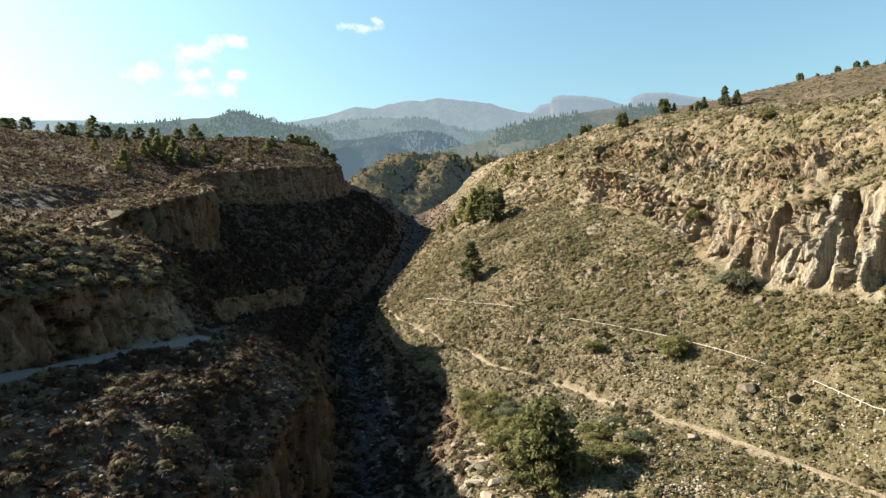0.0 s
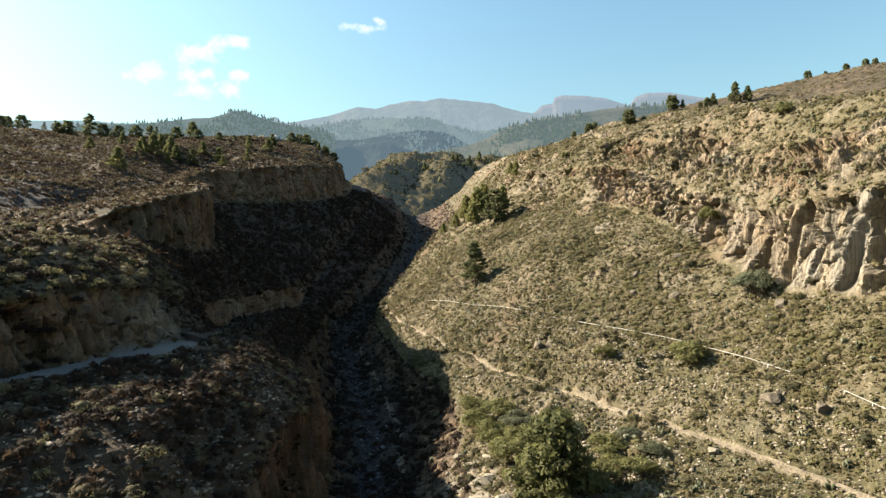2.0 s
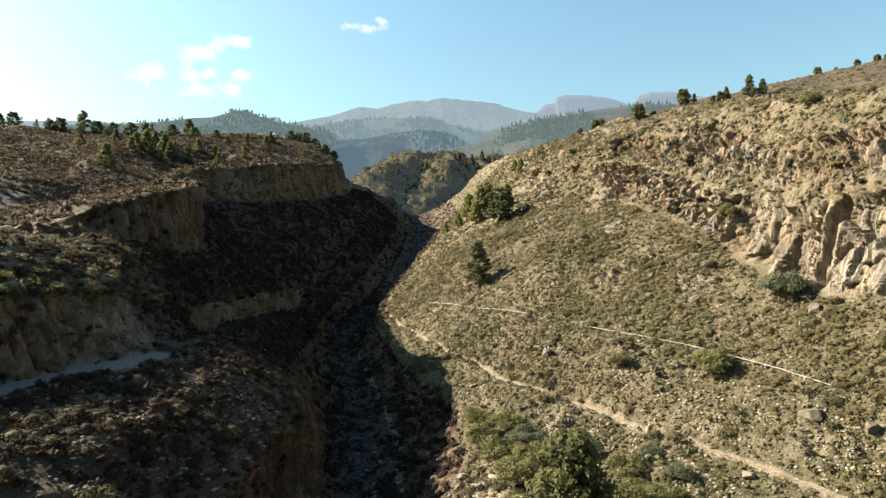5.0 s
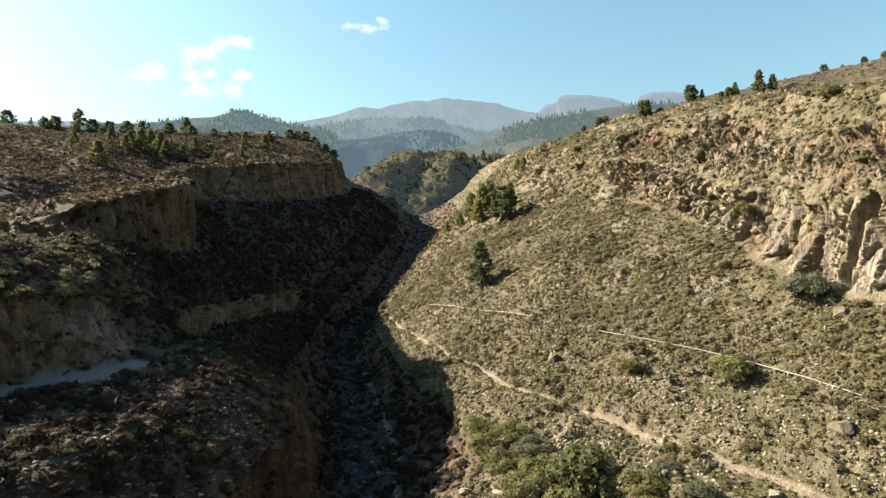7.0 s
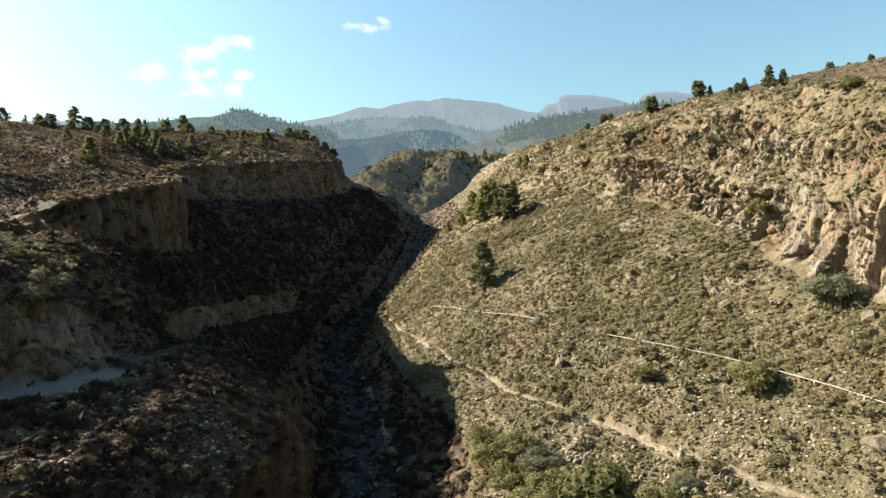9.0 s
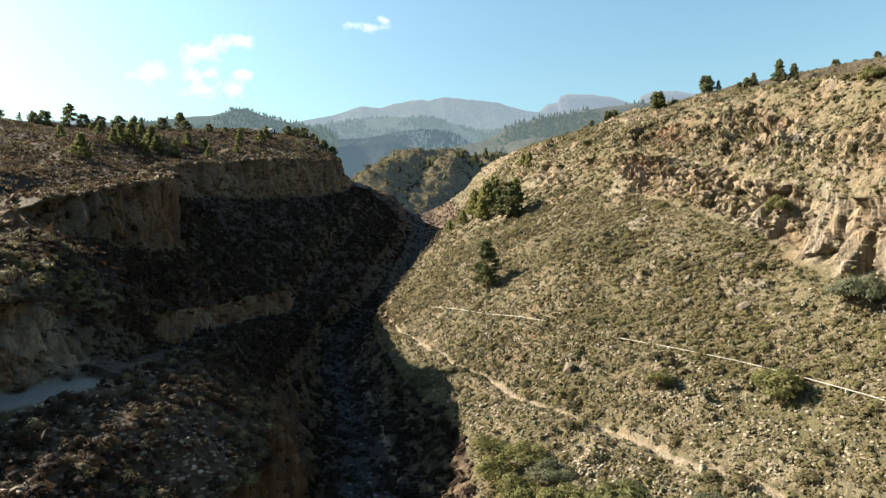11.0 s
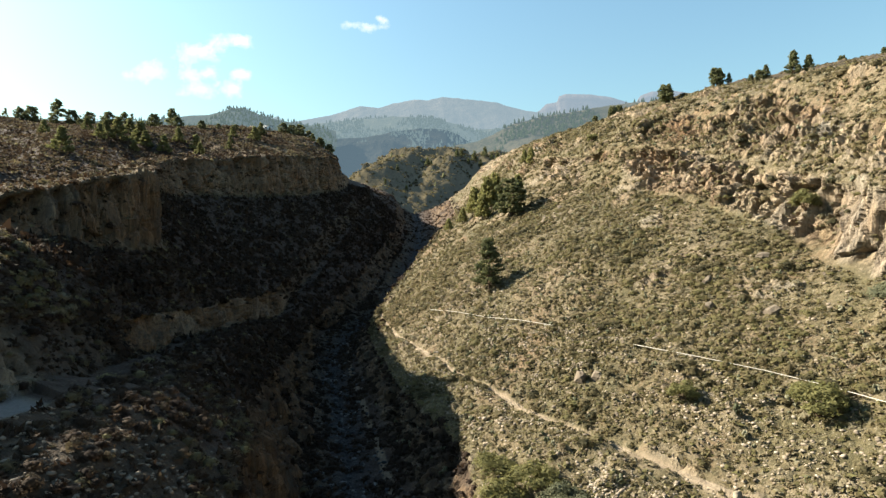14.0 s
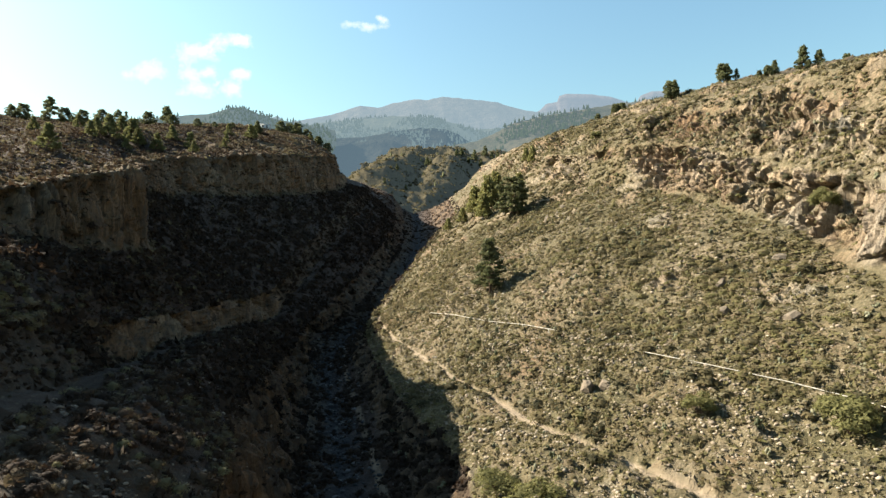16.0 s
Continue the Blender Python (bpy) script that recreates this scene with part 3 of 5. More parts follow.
# haze is part of every colour here; the ravine's colour also holds shade
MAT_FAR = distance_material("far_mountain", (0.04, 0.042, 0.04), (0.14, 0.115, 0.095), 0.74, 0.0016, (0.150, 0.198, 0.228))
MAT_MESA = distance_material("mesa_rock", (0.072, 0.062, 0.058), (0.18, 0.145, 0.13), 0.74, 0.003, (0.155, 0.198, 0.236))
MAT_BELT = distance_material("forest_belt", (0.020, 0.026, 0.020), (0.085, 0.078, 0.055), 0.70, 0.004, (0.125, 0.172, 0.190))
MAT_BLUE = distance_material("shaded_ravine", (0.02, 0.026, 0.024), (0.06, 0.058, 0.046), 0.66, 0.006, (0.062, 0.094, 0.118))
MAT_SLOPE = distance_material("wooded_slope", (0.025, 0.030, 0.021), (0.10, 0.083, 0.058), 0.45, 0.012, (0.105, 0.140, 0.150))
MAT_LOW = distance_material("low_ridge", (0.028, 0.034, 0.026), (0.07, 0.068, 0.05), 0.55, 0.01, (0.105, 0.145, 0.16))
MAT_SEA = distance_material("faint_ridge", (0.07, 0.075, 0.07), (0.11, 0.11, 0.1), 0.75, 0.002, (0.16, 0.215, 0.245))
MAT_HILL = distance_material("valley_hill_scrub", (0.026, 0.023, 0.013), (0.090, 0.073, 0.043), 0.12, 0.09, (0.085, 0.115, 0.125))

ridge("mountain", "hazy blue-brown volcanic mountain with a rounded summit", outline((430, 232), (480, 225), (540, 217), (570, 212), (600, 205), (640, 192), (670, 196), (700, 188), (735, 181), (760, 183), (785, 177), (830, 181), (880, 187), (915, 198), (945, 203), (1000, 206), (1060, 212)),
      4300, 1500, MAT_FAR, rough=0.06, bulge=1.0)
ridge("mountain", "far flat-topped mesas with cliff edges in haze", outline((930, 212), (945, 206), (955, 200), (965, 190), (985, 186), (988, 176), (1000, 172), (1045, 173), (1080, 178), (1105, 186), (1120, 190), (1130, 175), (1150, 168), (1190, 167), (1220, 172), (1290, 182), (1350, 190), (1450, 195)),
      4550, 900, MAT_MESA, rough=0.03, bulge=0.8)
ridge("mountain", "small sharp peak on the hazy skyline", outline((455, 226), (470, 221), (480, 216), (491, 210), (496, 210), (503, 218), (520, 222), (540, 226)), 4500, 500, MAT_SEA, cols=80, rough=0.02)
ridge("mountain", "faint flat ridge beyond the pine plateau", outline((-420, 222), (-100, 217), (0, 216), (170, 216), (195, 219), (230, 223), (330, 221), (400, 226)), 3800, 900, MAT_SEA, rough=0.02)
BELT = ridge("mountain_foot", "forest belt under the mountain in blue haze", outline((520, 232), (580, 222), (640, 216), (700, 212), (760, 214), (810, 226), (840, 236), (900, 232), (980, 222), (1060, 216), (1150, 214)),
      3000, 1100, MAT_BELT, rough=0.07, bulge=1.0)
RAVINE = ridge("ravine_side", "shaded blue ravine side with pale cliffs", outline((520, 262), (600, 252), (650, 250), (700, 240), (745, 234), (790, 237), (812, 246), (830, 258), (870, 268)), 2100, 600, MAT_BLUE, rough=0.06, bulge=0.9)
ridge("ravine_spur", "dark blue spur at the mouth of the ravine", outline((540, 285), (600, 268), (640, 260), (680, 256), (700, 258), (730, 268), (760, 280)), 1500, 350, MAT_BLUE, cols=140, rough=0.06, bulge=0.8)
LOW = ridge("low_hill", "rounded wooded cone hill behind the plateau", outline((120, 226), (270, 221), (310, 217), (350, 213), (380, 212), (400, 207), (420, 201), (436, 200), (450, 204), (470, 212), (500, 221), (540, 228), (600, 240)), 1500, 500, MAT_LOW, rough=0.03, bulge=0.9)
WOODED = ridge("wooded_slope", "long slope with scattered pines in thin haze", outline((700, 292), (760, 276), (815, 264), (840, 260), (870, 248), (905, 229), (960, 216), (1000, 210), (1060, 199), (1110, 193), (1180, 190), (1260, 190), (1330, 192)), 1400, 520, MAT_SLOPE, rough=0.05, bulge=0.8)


# the rocky hill in the middle of the valley
def valley_hill():
    n, m = 200, 230
    x = np.linspace(-260, 190, m)
    y = np.linspace(520, 1000, n)
    gx, gy = np.meshgrid(x, y)
    top = 157 - 0.0012 * np.maximum(0, np.abs(gx + 5) - 62) ** 2 - 0.55 * np.maximum(0, -70 - gx)
    front = smooth(610, 800, gy + 0.35 * (gx + 40) + 26 * np.sin(gx * 0.05))
    z = 45 + 0.10 * (gy - 520) + (top - 66) * (0.08 + 0.84 * front)
    z = z - 42 * smooth(55, 20, np.abs(gx - 30 - 0.28 * (gy - 700))) * smooth(880, 700, gy)
    p = np.stack([gx, gy, z], 2).reshape(-1, 3)
    p[:, 2] += ridged(p * (0.022, 0.022, 0), 5, 0.5) * 7 + fbm(p * (0.07, 0.07, 0), 3) * 3.0
    p[:, 2] += (smooth(-0.05, 0.12, perlin(p * (0.02, 0.02, 0) + 8)) - 0.5) * 11 * front.ravel()
    level = p[:, 2] / 13 + 1.1 * fbm(p * (0.012, 0.012, 0), 2)
    tread = level - np.floor(level)
    p[:, 2] += (smooth(0.25, 0.5, tread) - tread) * 2.5
    g = p.reshape(n, m, 3)
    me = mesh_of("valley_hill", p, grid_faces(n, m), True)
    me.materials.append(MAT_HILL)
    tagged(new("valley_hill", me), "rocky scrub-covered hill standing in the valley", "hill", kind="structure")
    return g


VALLEY_HILL = valley_hill()


# ---------------------------------------------------------------- clouds
def cloud_material():
    m, nt, b = material("cloud_glow", 1.0)
    co = nt.nodes.new("ShaderNodeTexCoord")
    length = nt.nodes.new("ShaderNodeVectorMath")
    length.operation = "LENGTH"
    nt.links.new(co.outputs["Object"], length.inputs[0])
    n = noise_node(nt, 0.011, 6, 0.6, place_coords(nt))
    edge = calc(nt, "SUBTRACT", calc(nt, "ADD", calc(nt, "MULTIPLY", n, 1.7), -0.25), calc(nt, "MULTIPLY", length.outputs["Value"], 0.85))
    alpha = calc(nt, "MULTIPLY", edge, 1.25, True)
    # an even white glow stands in for sunlight on the cloud
    glow = nt.nodes.new("ShaderNodeEmission")
    glow.inputs[0].default_value, glow.inputs[1].default_value = (0.95, 0.98, 1.0, 1), 0.33
    clear = nt.nodes.new("ShaderNodeBsdfTransparent")
    both = nt.nodes.new("ShaderNodeMixShader")
    nt.links.new(alpha, both.inputs[0])
    nt.links.new(clear.outputs[0], both.inputs[1])
    nt.links.new(glow.outputs[0], both.inputs[2])
    nt.links.new(both.outputs[0], nt.nodes["Material Output"].inputs[0])
    return m


MAT_CLOUD = cloud_material()


def cloud(px, py, wide, high, lean=0.0):
    """A small fair-weather cloud far up the valley: a curved veil, thick in the middle."""
    reach = 4400
    n = 13
    u, v = np.meshgrid(np.linspace(-1, 1, n), np.linspace(-1, 1, n))
    p = np.stack([u, 0.35 * (u * u + v * v), v], 2).reshape(-1, 3)
    me = mesh_of("cloud", p, grid_faces(n, n), True)
    me.materials.append(MAT_CLOUD)
    ob = tagged(new("cloud", me), "small white wispy cloud in the blue sky", "cloud", "clouds")
    ob.matrix_world = pose(side(px) * reach, reach, EYE + up(py) * reach, 0, lean, 0) @ Matrix.Diagonal((wide * reach / 1085, 60, high * reach / 1085, 1))
    ob.visible_shadow = False


for px, py, wide, high, lean in ((345, 96, 56, 30, 0), (398, 81, 62, 24, -8), (432, 79, 34, 20, 0), (265, 134, 58, 30, -5), (340, 137, 36, 26, 10), (372, 133, 32, 21, 0), (430, 137, 30, 16, 0),
                                 (352, 162, 54, 25, -5), (415, 160, 36, 23, 0), (625, 49, 32, 16, 0), (658, 54, 44, 14, -4), (676, 40, 20, 15, 0)):
    cloud(px, py, wide, high, lean)


# ---------------------------------------------------------------- scrub and stones
def scrub_material(name, stops, leaves=True):
    m, nt, b = material(name, 0.85)
    g = nt.nodes.new("ShaderNodeNewGeometry")
    tone = calc(nt, "ADD", attribute(nt, "tone"), calc(nt, "MULTIPLY", calc(nt, "SUBTRACT", g.outputs["Random Per Island"], 0.5), 0.22))
    col = ramp(nt, tone, stops)
    nt.links.new(col, b.inputs["Base Color"])
    if leaves:
        leafy(nt, b, col, 0.42)
    return m


MAT_SCRUB = scrub_material("scrub_leaves", [(0.0, (0.040, 0.037, 0.017)), (0.25, (0.088, 0.074, 0.035)), (0.45, (0.134, 0.106, 0.054)), (0.62, (0.114, 0.106, 0.040)), (0.8, (0.164, 0.131, 0.076)), (1.0, (0.195, 0.172, 0.108))])
# browner, darker copy of the scrub leaves; its low end is painted shade
MAT_DRY_SHADE = scrub_material("brown_shaded_scrub_leaves", [(0.0, (0.021, 0.0128, 0.0078)), (0.3, (0.042, 0.0265, 0.0155)), (0.55, (0.073, 0.055, 0.033)), (0.8, (0.112, 0.094, 0.050)), (1.0, (0.17, 0.152, 0.074))])
MAT_CACTUS = scrub_material("cactus_skin", [(0.0, (0.09, 0.10, 0.055)), (0.5, (0.15, 0.155, 0.095)), (1.0, (0.26, 0.25, 0.17))])
MAT_STONE = scrub_material("stone_faces", [(0.0, (0.07, 0.058, 0.045)), (0.4, (0.155, 0.125, 0.092)), (0.75, (0.215, 0.176, 0.128)), (1.0, (0.29, 0.25, 0.195))], False)
# dark copy of the stones, with the bed's shade in its colour
MAT_COBBLE = scrub_material("shade_dark_cobbles", [(0.0, (0.018, 0.018, 0.019)), (0.5, (0.048, 0.048, 0.050)), (1.0, (0.14, 0.14, 0.14))], False)
MAT_NEEDLES = foliage_material("pine_needles", (0.078, 0.088, 0.038), (0.20, 0.205, 0.092), 0.3)
MAT_DEEP = foliage_material("dark_pine_needles", (0.055, 0.064, 0.028), (0.150, 0.155, 0.066), 0.3)
MAT_YOUNG = foliage_material("young_pine_needles", (0.085, 0.095, 0.034), (0.21, 0.20, 0.078), 0.3)
MAT_FRESH = foliage_material("fresh_pine_needles", (0.14, 0.145, 0.048), (0.29, 0.265, 0.10), 0.3)
MAT_BROAD = foliage_material("broad_leaves", (0.095, 0.096, 0.034), (0.22, 0.205, 0.080), 0.5)
MAT_GREY = foliage_material("grey_green_leaves", (0.080, 0.088, 0.050), (0.165, 0.168, 0.10), 0.5)
MAT_BARK = plain_material("pine_bark", (0.045, 0.03, 0.021), (0.128, 0.0825, 0.0525), 4.0)

ICO_V = np.array([(math.cos(a), math.sin(a), z) for z, turn in ((0.447, 0.0), (-0.447, 0.628)) for a in [turn + 1.2566 * k for k in range(5)]]) * (0.894, 0.894, 1) 
ICO_V = np.concatenate([ICO_V, [(0, 0, 1), (0, 0, -1)]])
ICO_F = np.array([(10, k, (k + 1) % 5) for k in range(5)] + [(11, 5 + (k + 1) % 5, 5 + k) for k in range(5)]
                 + [(k, 5 + k, (k + 1) % 5) for k in range(5)] + [((k + 1) % 5, 5 + k, 5 + (k + 1) % 5) for k in range(5)])


def leaf_cloud(rng, n, size, low=0.0, inner=0.5, squash=1.0):
    """n small leaf faces round a dome of radius 1: vertices (3n x 3)."""
    d = rng.normal(size=(n, 3))
    d /= np.linalg.norm(d, axis=1)[:, None]
    d[:, 2] = np.where(d[:, 2] < low, -d[:, 2] * 0.7 + low, d[:, 2])
    c = d * (inner + (1 - inner) * rng.random((n, 1)) ** 0.6) * (1, 1, squash)
    t = np.cross(d, rng.normal(size=(n, 3)))
    t /= np.linalg.norm(t, axis=1)[:, None]
    b = np.cross(d, t) + 0.5 * rng.normal(size=(n, 3)) * 0.6
    s = size * (0.6 + 0.8 * rng.random((n, 1)))
    return np.stack([c - t * s * 0.5, c + t * s * 0.5, c + b * s], 1).reshape(-1, 3)


def bush_template(rng, leaves, size):
    """A rounded bush of leaf faces about a dark lumpy core."""
    core = ICO_V * (0.52, 0.52, 0.5) * (0.8 + 0.45 * rng.random((12, 1))) + (0, 0, 0.28)
    v = np.concatenate([core, leaf_cloud(rng, leaves, size, 0.02, 0.58, 0.95)])
    f = np.concatenate([np.concatenate([ICO_F[:5], ICO_F[10:]]), 12 + np.arange(3 * leaves).reshape(-1, 3)])
    return v, f


def stone_template(rng):
    v = ICO_V * (1, 0.8, 0.62) * (0.7 + 0.6 * rng.random((12, 1)))
    return v, ICO_F


def cactus_template(rng, pads):
    """Prickly pear: flat oval pads on edge, one out of another."""
    vs, fs = [], []
    for k in range(pads):
        a, tilt, h = rng.random() * 6.28, rng.normal() * 0.5, rng.random()
        ring = np.array([(math.cos(q) * 0.30, 0, math.sin(q) * 0.42) for q in np.linspace(0, 6.283, 7)[:-1]])
        both = np.concatenate([ring + (0, 0.05, 0), ring - (0, 0.05, 0)])
        ca, sa, ct, st = math.cos(a), math.sin(a), math.cos(tilt), math.sin(tilt)
        both = both @ np.array([(1, 0, 0), (0, ct, st), (0, -st, ct)]) @ np.array([(ca, sa, 0), (-sa, ca, 0), (0, 0, 1)])
        r = 0.75 * (1 - 0.5 * h) * rng.random() ** 0.5
        both += (r * math.cos(a * 1.7), r * math.sin(a * 1.7), 0.25 + h * 0.8)
        o = 12 * k
        vs.append(both)
        fs += [(o, o + 1, o + 2), (o, o + 2, o + 3), (o, o + 3, o + 4), (o, o + 4, o + 5), (o + 6, o + 8, o + 7), (o + 6, o + 9, o + 8), (o + 6, o + 10, o + 9), (o + 6, o + 11, o + 10)]
        fs += [(o + i, o + 6 + i, o + (i + 1) % 6) for i in range(6)] + [(o + 6 + i, o + 6 + (i + 1) % 6, o + (i + 1) % 6) for i in range(6)]
    return np.concatenate(vs), np.array(fs)


def scatter(name, label, category, templates, places, scales, tones, mat, seed, tilt=0.0, sink=0.05):
    """One mesh of many alike pieces, each turned and sized by chance."""
    rng = np.random.default_rng(seed)
    which = rng.integers(0, len(templates), len(places))
    V, F, T, o = [], [], [], 0
    for k, (tv, tf) in enumerate(templates):
        sel = np.flatnonzero(which == k)
        if not len(sel):
            continue
        a = rng.random(len(sel)) * 6.283
        ca, sa = np.cos(a)[:, None], np.sin(a)[:, None]
        s = scales[sel]
        x, y, z = tv[None, :, 0] * s[:, 0:1], tv[None, :, 1] * s[:, 0:1] * (0.75 + 0.5 * rng.random((len(sel), 1))), tv[None, :, 2] * s[:, 1:2]
        lean = tilt * rng.normal(size=(len(sel), 1))
        y, z = y * np.cos(lean) - z * np.sin(lean), y * np.sin(lean) + z * np.cos(lean)
        p = np.stack([x * ca - y * sa, x * sa + y * ca, z], 2) + places[sel][:, None, :] - np.array([0, 0, sink]) * s[:, 1:2, None]
        V.append(p.reshape(-1, 3))
        F.append((tf[None] + (o + np.arange(len(sel)) * len(tv))[:, None, None]).reshape(-1, 3))
        T.append(np.repeat(tones[sel], len(tv)))
        o += len(sel) * len(tv)
    me = mesh_of(name, np.concatenate(V), np.concatenate(F), False, {"tone": np.concatenate(T)})
    me.materials.append(mat)
    return tagged(new(name, me), label, category, kind="stuff")


CELLS = 0.25 * (LAND[:-1, :-1] + LAND[1:, :-1] + LAND[:-1, 1:] + LAND[1:, 1:])
CELL_AREA = np.linalg.norm(np.cross(LAND[1:, :-1] - LAND[:-1, :-1], LAND[:-1, 1:] - LAND[:-1, :-1]), axis=2)
CELL_ZONE = np.broadcast_to(ZONES[None, :-1], CELLS.shape[:2])


def spots(count, weight, seed):
    """Places on the land by chance, as dense as the weight (per square metre) says."""
    rng = np.random.default_rng(seed)
    w = (CELL_AREA * weight).ravel()
    i = rng.choice(len(w), count, p=w / w.sum())
    r, c = np.divmod(i, CELLS.shape[1])
    u, v = rng.random((count, 1)), rng.random((count, 1))
    return LAND[r, c] * (1 - u) * (1 - v) + LAND[r + 1, c] * u * (1 - v) + LAND[r, c + 1] * (1 - u) * v + LAND[r + 1, c + 1] * u * v


def zone(*names):
    return np.isin(CELL_ZONE, names)


CX, CY, CZ = CELLS[:, :, 0], CELLS[:, :, 1], CELLS[:, :, 2]
SEEN = (CY > 45) & (CY < 330)
CLUMP = smooth(-0.35, 0.35, fbm(CELLS.reshape(-1, 3) * 0.06, 3)).reshape(CX.shape)
FINE_CLUMP = smooth(-0.25, 0.3, fbm(CELLS.reshape(-1, 3) * 0.25 + 40, 2)).reshape(CX.shape)
SCRUB = MASKS["scrub"][:-1, :-1] * (0.4 + 0.6 * CLUMP) * (0.3 + 0.7 * FINE_CLUMP)

COVER = MASKS["scrub"][:-1, :-1] * (0.5 + 0.5 * CLUMP)


def sized(rng, n, low, high, flat):
    w = low + (high - low) * rng.random(n) ** 2.2
    return np.stack([w, w * flat * (0.7 + 0.6 * rng.random(n))], 1)


def tones_for(rng, p, base=0.45, spread=0.3, shift=0.25):
    return np.clip(base + shift * fbm(p * 0.03 + 70, 2) + spread * rng.normal(size=len(p)), 0, 1)


rng = np.random.default_rng(11)
PALE = zone("R_bank", "R_trail_low", "R_slope", "R_cliff_foot") * (CY < 128) * (CX > 1)
NEAR_BUSH = [bush_template(rng, 28, 0.44) for _ in range(6)]
FULL_BUSH = [bush_template(rng, 90, 0.27) for _ in range(6)]
DENSE_BUSH = [bush_template(rng, 240, 0.14) for _ in range(6)]
FAR_BUSH = [(leaf_cloud(rng, 17, 0.72, 0.0, 0.35, 0.95), np.arange(51).reshape(-1, 3)) for _ in range(5)]
STONES = [stone_template(rng) for _ in range(6)]
PEARS = [cactus_template(rng, 7) for _ in range(4)]

right_slope = zone("R_bank", "R_trail_low", "R_slope", "R_cliff_foot") & ~(zone("R_bank") & ((CY > 118) | (CX < 0)))
p = spots(9000, SCRUB * SEEN * right_slope * (CY < 270) * np.where(zone("R_slope", "R_trail_low") & (CY < 140), 0.6, 1.0), 1)
scatter("scrub", "low olive and grey scrub over the sunny slope", "scrub", NEAR_BUSH, p, sized(rng, len(p), 0.3, 1.1, 0.58), tones_for(rng, p, 0.5, 0.3, 0.45), MAT_SCRUB, 2)
p = spots(3800, SCRUB * SEEN * zone("R_brow", "R_cliff_head") * (1 - 0.3 * MASKS["rock"][:-1, :-1]), 3)
scatter("scrub", "dry scrub tufts among the cliff ledges", "scrub", NEAR_BUSH, p, sized(rng, len(p), 0.35, 1.1, 0.8), tones_for(rng, p, 0.6), MAT_SCRUB, 4)
p = spots(15000, COVER * (CY > 140) * (CY < 640) * zone("R_crest", "R_hill", "R_cliff_foot", "R_brow", "R_slope"), 5)
scatter("scrub", "scrub on the upper slopes and the far hill", "scrub", FAR_BUSH, p, sized(rng, len(p), 0.4, 1.15, 0.7), tones_for(rng, p, 0.45, 0.2), MAT_SCRUB, 6)
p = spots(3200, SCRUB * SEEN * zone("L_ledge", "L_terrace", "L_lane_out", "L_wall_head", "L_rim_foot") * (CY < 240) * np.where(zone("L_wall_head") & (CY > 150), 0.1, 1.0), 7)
scatter("scrub", "bushes with shade in their colour over the terrace and slopes", "scrub", DENSE_BUSH, p, sized(rng, len(p), 0.4, 1.35, 0.8), tones_for(rng, p, 0.3, 0.28), MAT_DRY_SHADE, 8)
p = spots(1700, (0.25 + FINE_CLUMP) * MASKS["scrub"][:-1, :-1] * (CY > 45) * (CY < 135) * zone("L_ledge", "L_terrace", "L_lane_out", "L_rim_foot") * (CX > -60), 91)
scatter("scrub", "brown and grey-green bushes crowding the stony terrace", "scrub", DENSE_BUSH, p, sized(rng, len(p), 0.35, 1.3, 0.8), tones_for(rng, p, 0.3, 0.35), MAT_DRY_SHADE, 92)
# lowest tones: the gorge's shade is put into the leaf colour
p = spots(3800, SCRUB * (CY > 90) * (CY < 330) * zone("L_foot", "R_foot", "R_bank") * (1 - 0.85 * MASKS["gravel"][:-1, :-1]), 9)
scatter("scrub", "bushes along the dry stream bed", "scrub", NEAR_BUSH, p, sized(rng, len(p), 0.4, 1.5, 0.8), tones_for(rng, p, 0.05, 0.1, 0.1), MAT_DRY_SHADE, 10)
p = spots(36000, COVER * (CY > 90) * (CY < 520) * zone("L_rim", "L_gully", "L_plateau", "L_crest", "L_rim_foot", "L_wall_head") * (CX > -330) * np.where(zone("L_rim_foot", "L_wall_head"), 0.25 * (CY > 140), 1.0), 12)
scatter("scrub", "brown scrub over the plateau", "scrub", FAR_BUSH, p, sized(rng, len(p), 0.45, 1.25, 0.75), tones_for(rng, p, 0.42, 0.2, 0.25), MAT_DRY_SHADE, 13)

p = spots(9000, COVER * (CY > 225) * (CY < 480) * zone("R_trail_low", "R_slope", "R_cliff_foot", "R_cliff_head", "R_brow"), 83)
scatter("scrub", "fine grey-olive scrub on the far part of the sunny slope", "scrub", FAR_BUSH, p, sized(rng, len(p), 0.4, 1.15, 0.75), tones_for(rng, p, 0.42, 0.22), MAT_SCRUB, 84)
p = spots(900, SCRUB * SEEN * right_slope * (CY < 260) * CLUMP, 61)
scatter("scrub", "full olive green bushes standing out on the sunny slope", "scrub", FULL_BUSH, p, sized(rng, len(p), 0.8, 1.9, 0.75), tones_for(rng, p, 0.28, 0.22), MAT_SCRUB, 62)
p = spots(650, SCRUB * SEEN * zone("R_cliff_foot") * (CY < 200) * (0.2 + CLUMP), 67)
scatter("scrub", "fresh green bushes below the cliff", "scrub", FULL_BUSH, p, sized(rng, len(p), 0.6, 1.5, 0.75), tones_for(rng, p, 0.6, 0.06, 0.08), MAT_SCRUB, 68)
p = spots(420, SCRUB * SEEN * zone("R_brow", "R_cliff_head", "R_crest") * (CX < 140), 63)
scatter("scrub", "full dark green bushes among the crags of the brow", "scrub", FULL_BUSH, p, sized(rng, len(p), 0.8, 1.9, 0.8), tones_for(rng, p, 0.25, 0.2), MAT_SCRUB, 64)

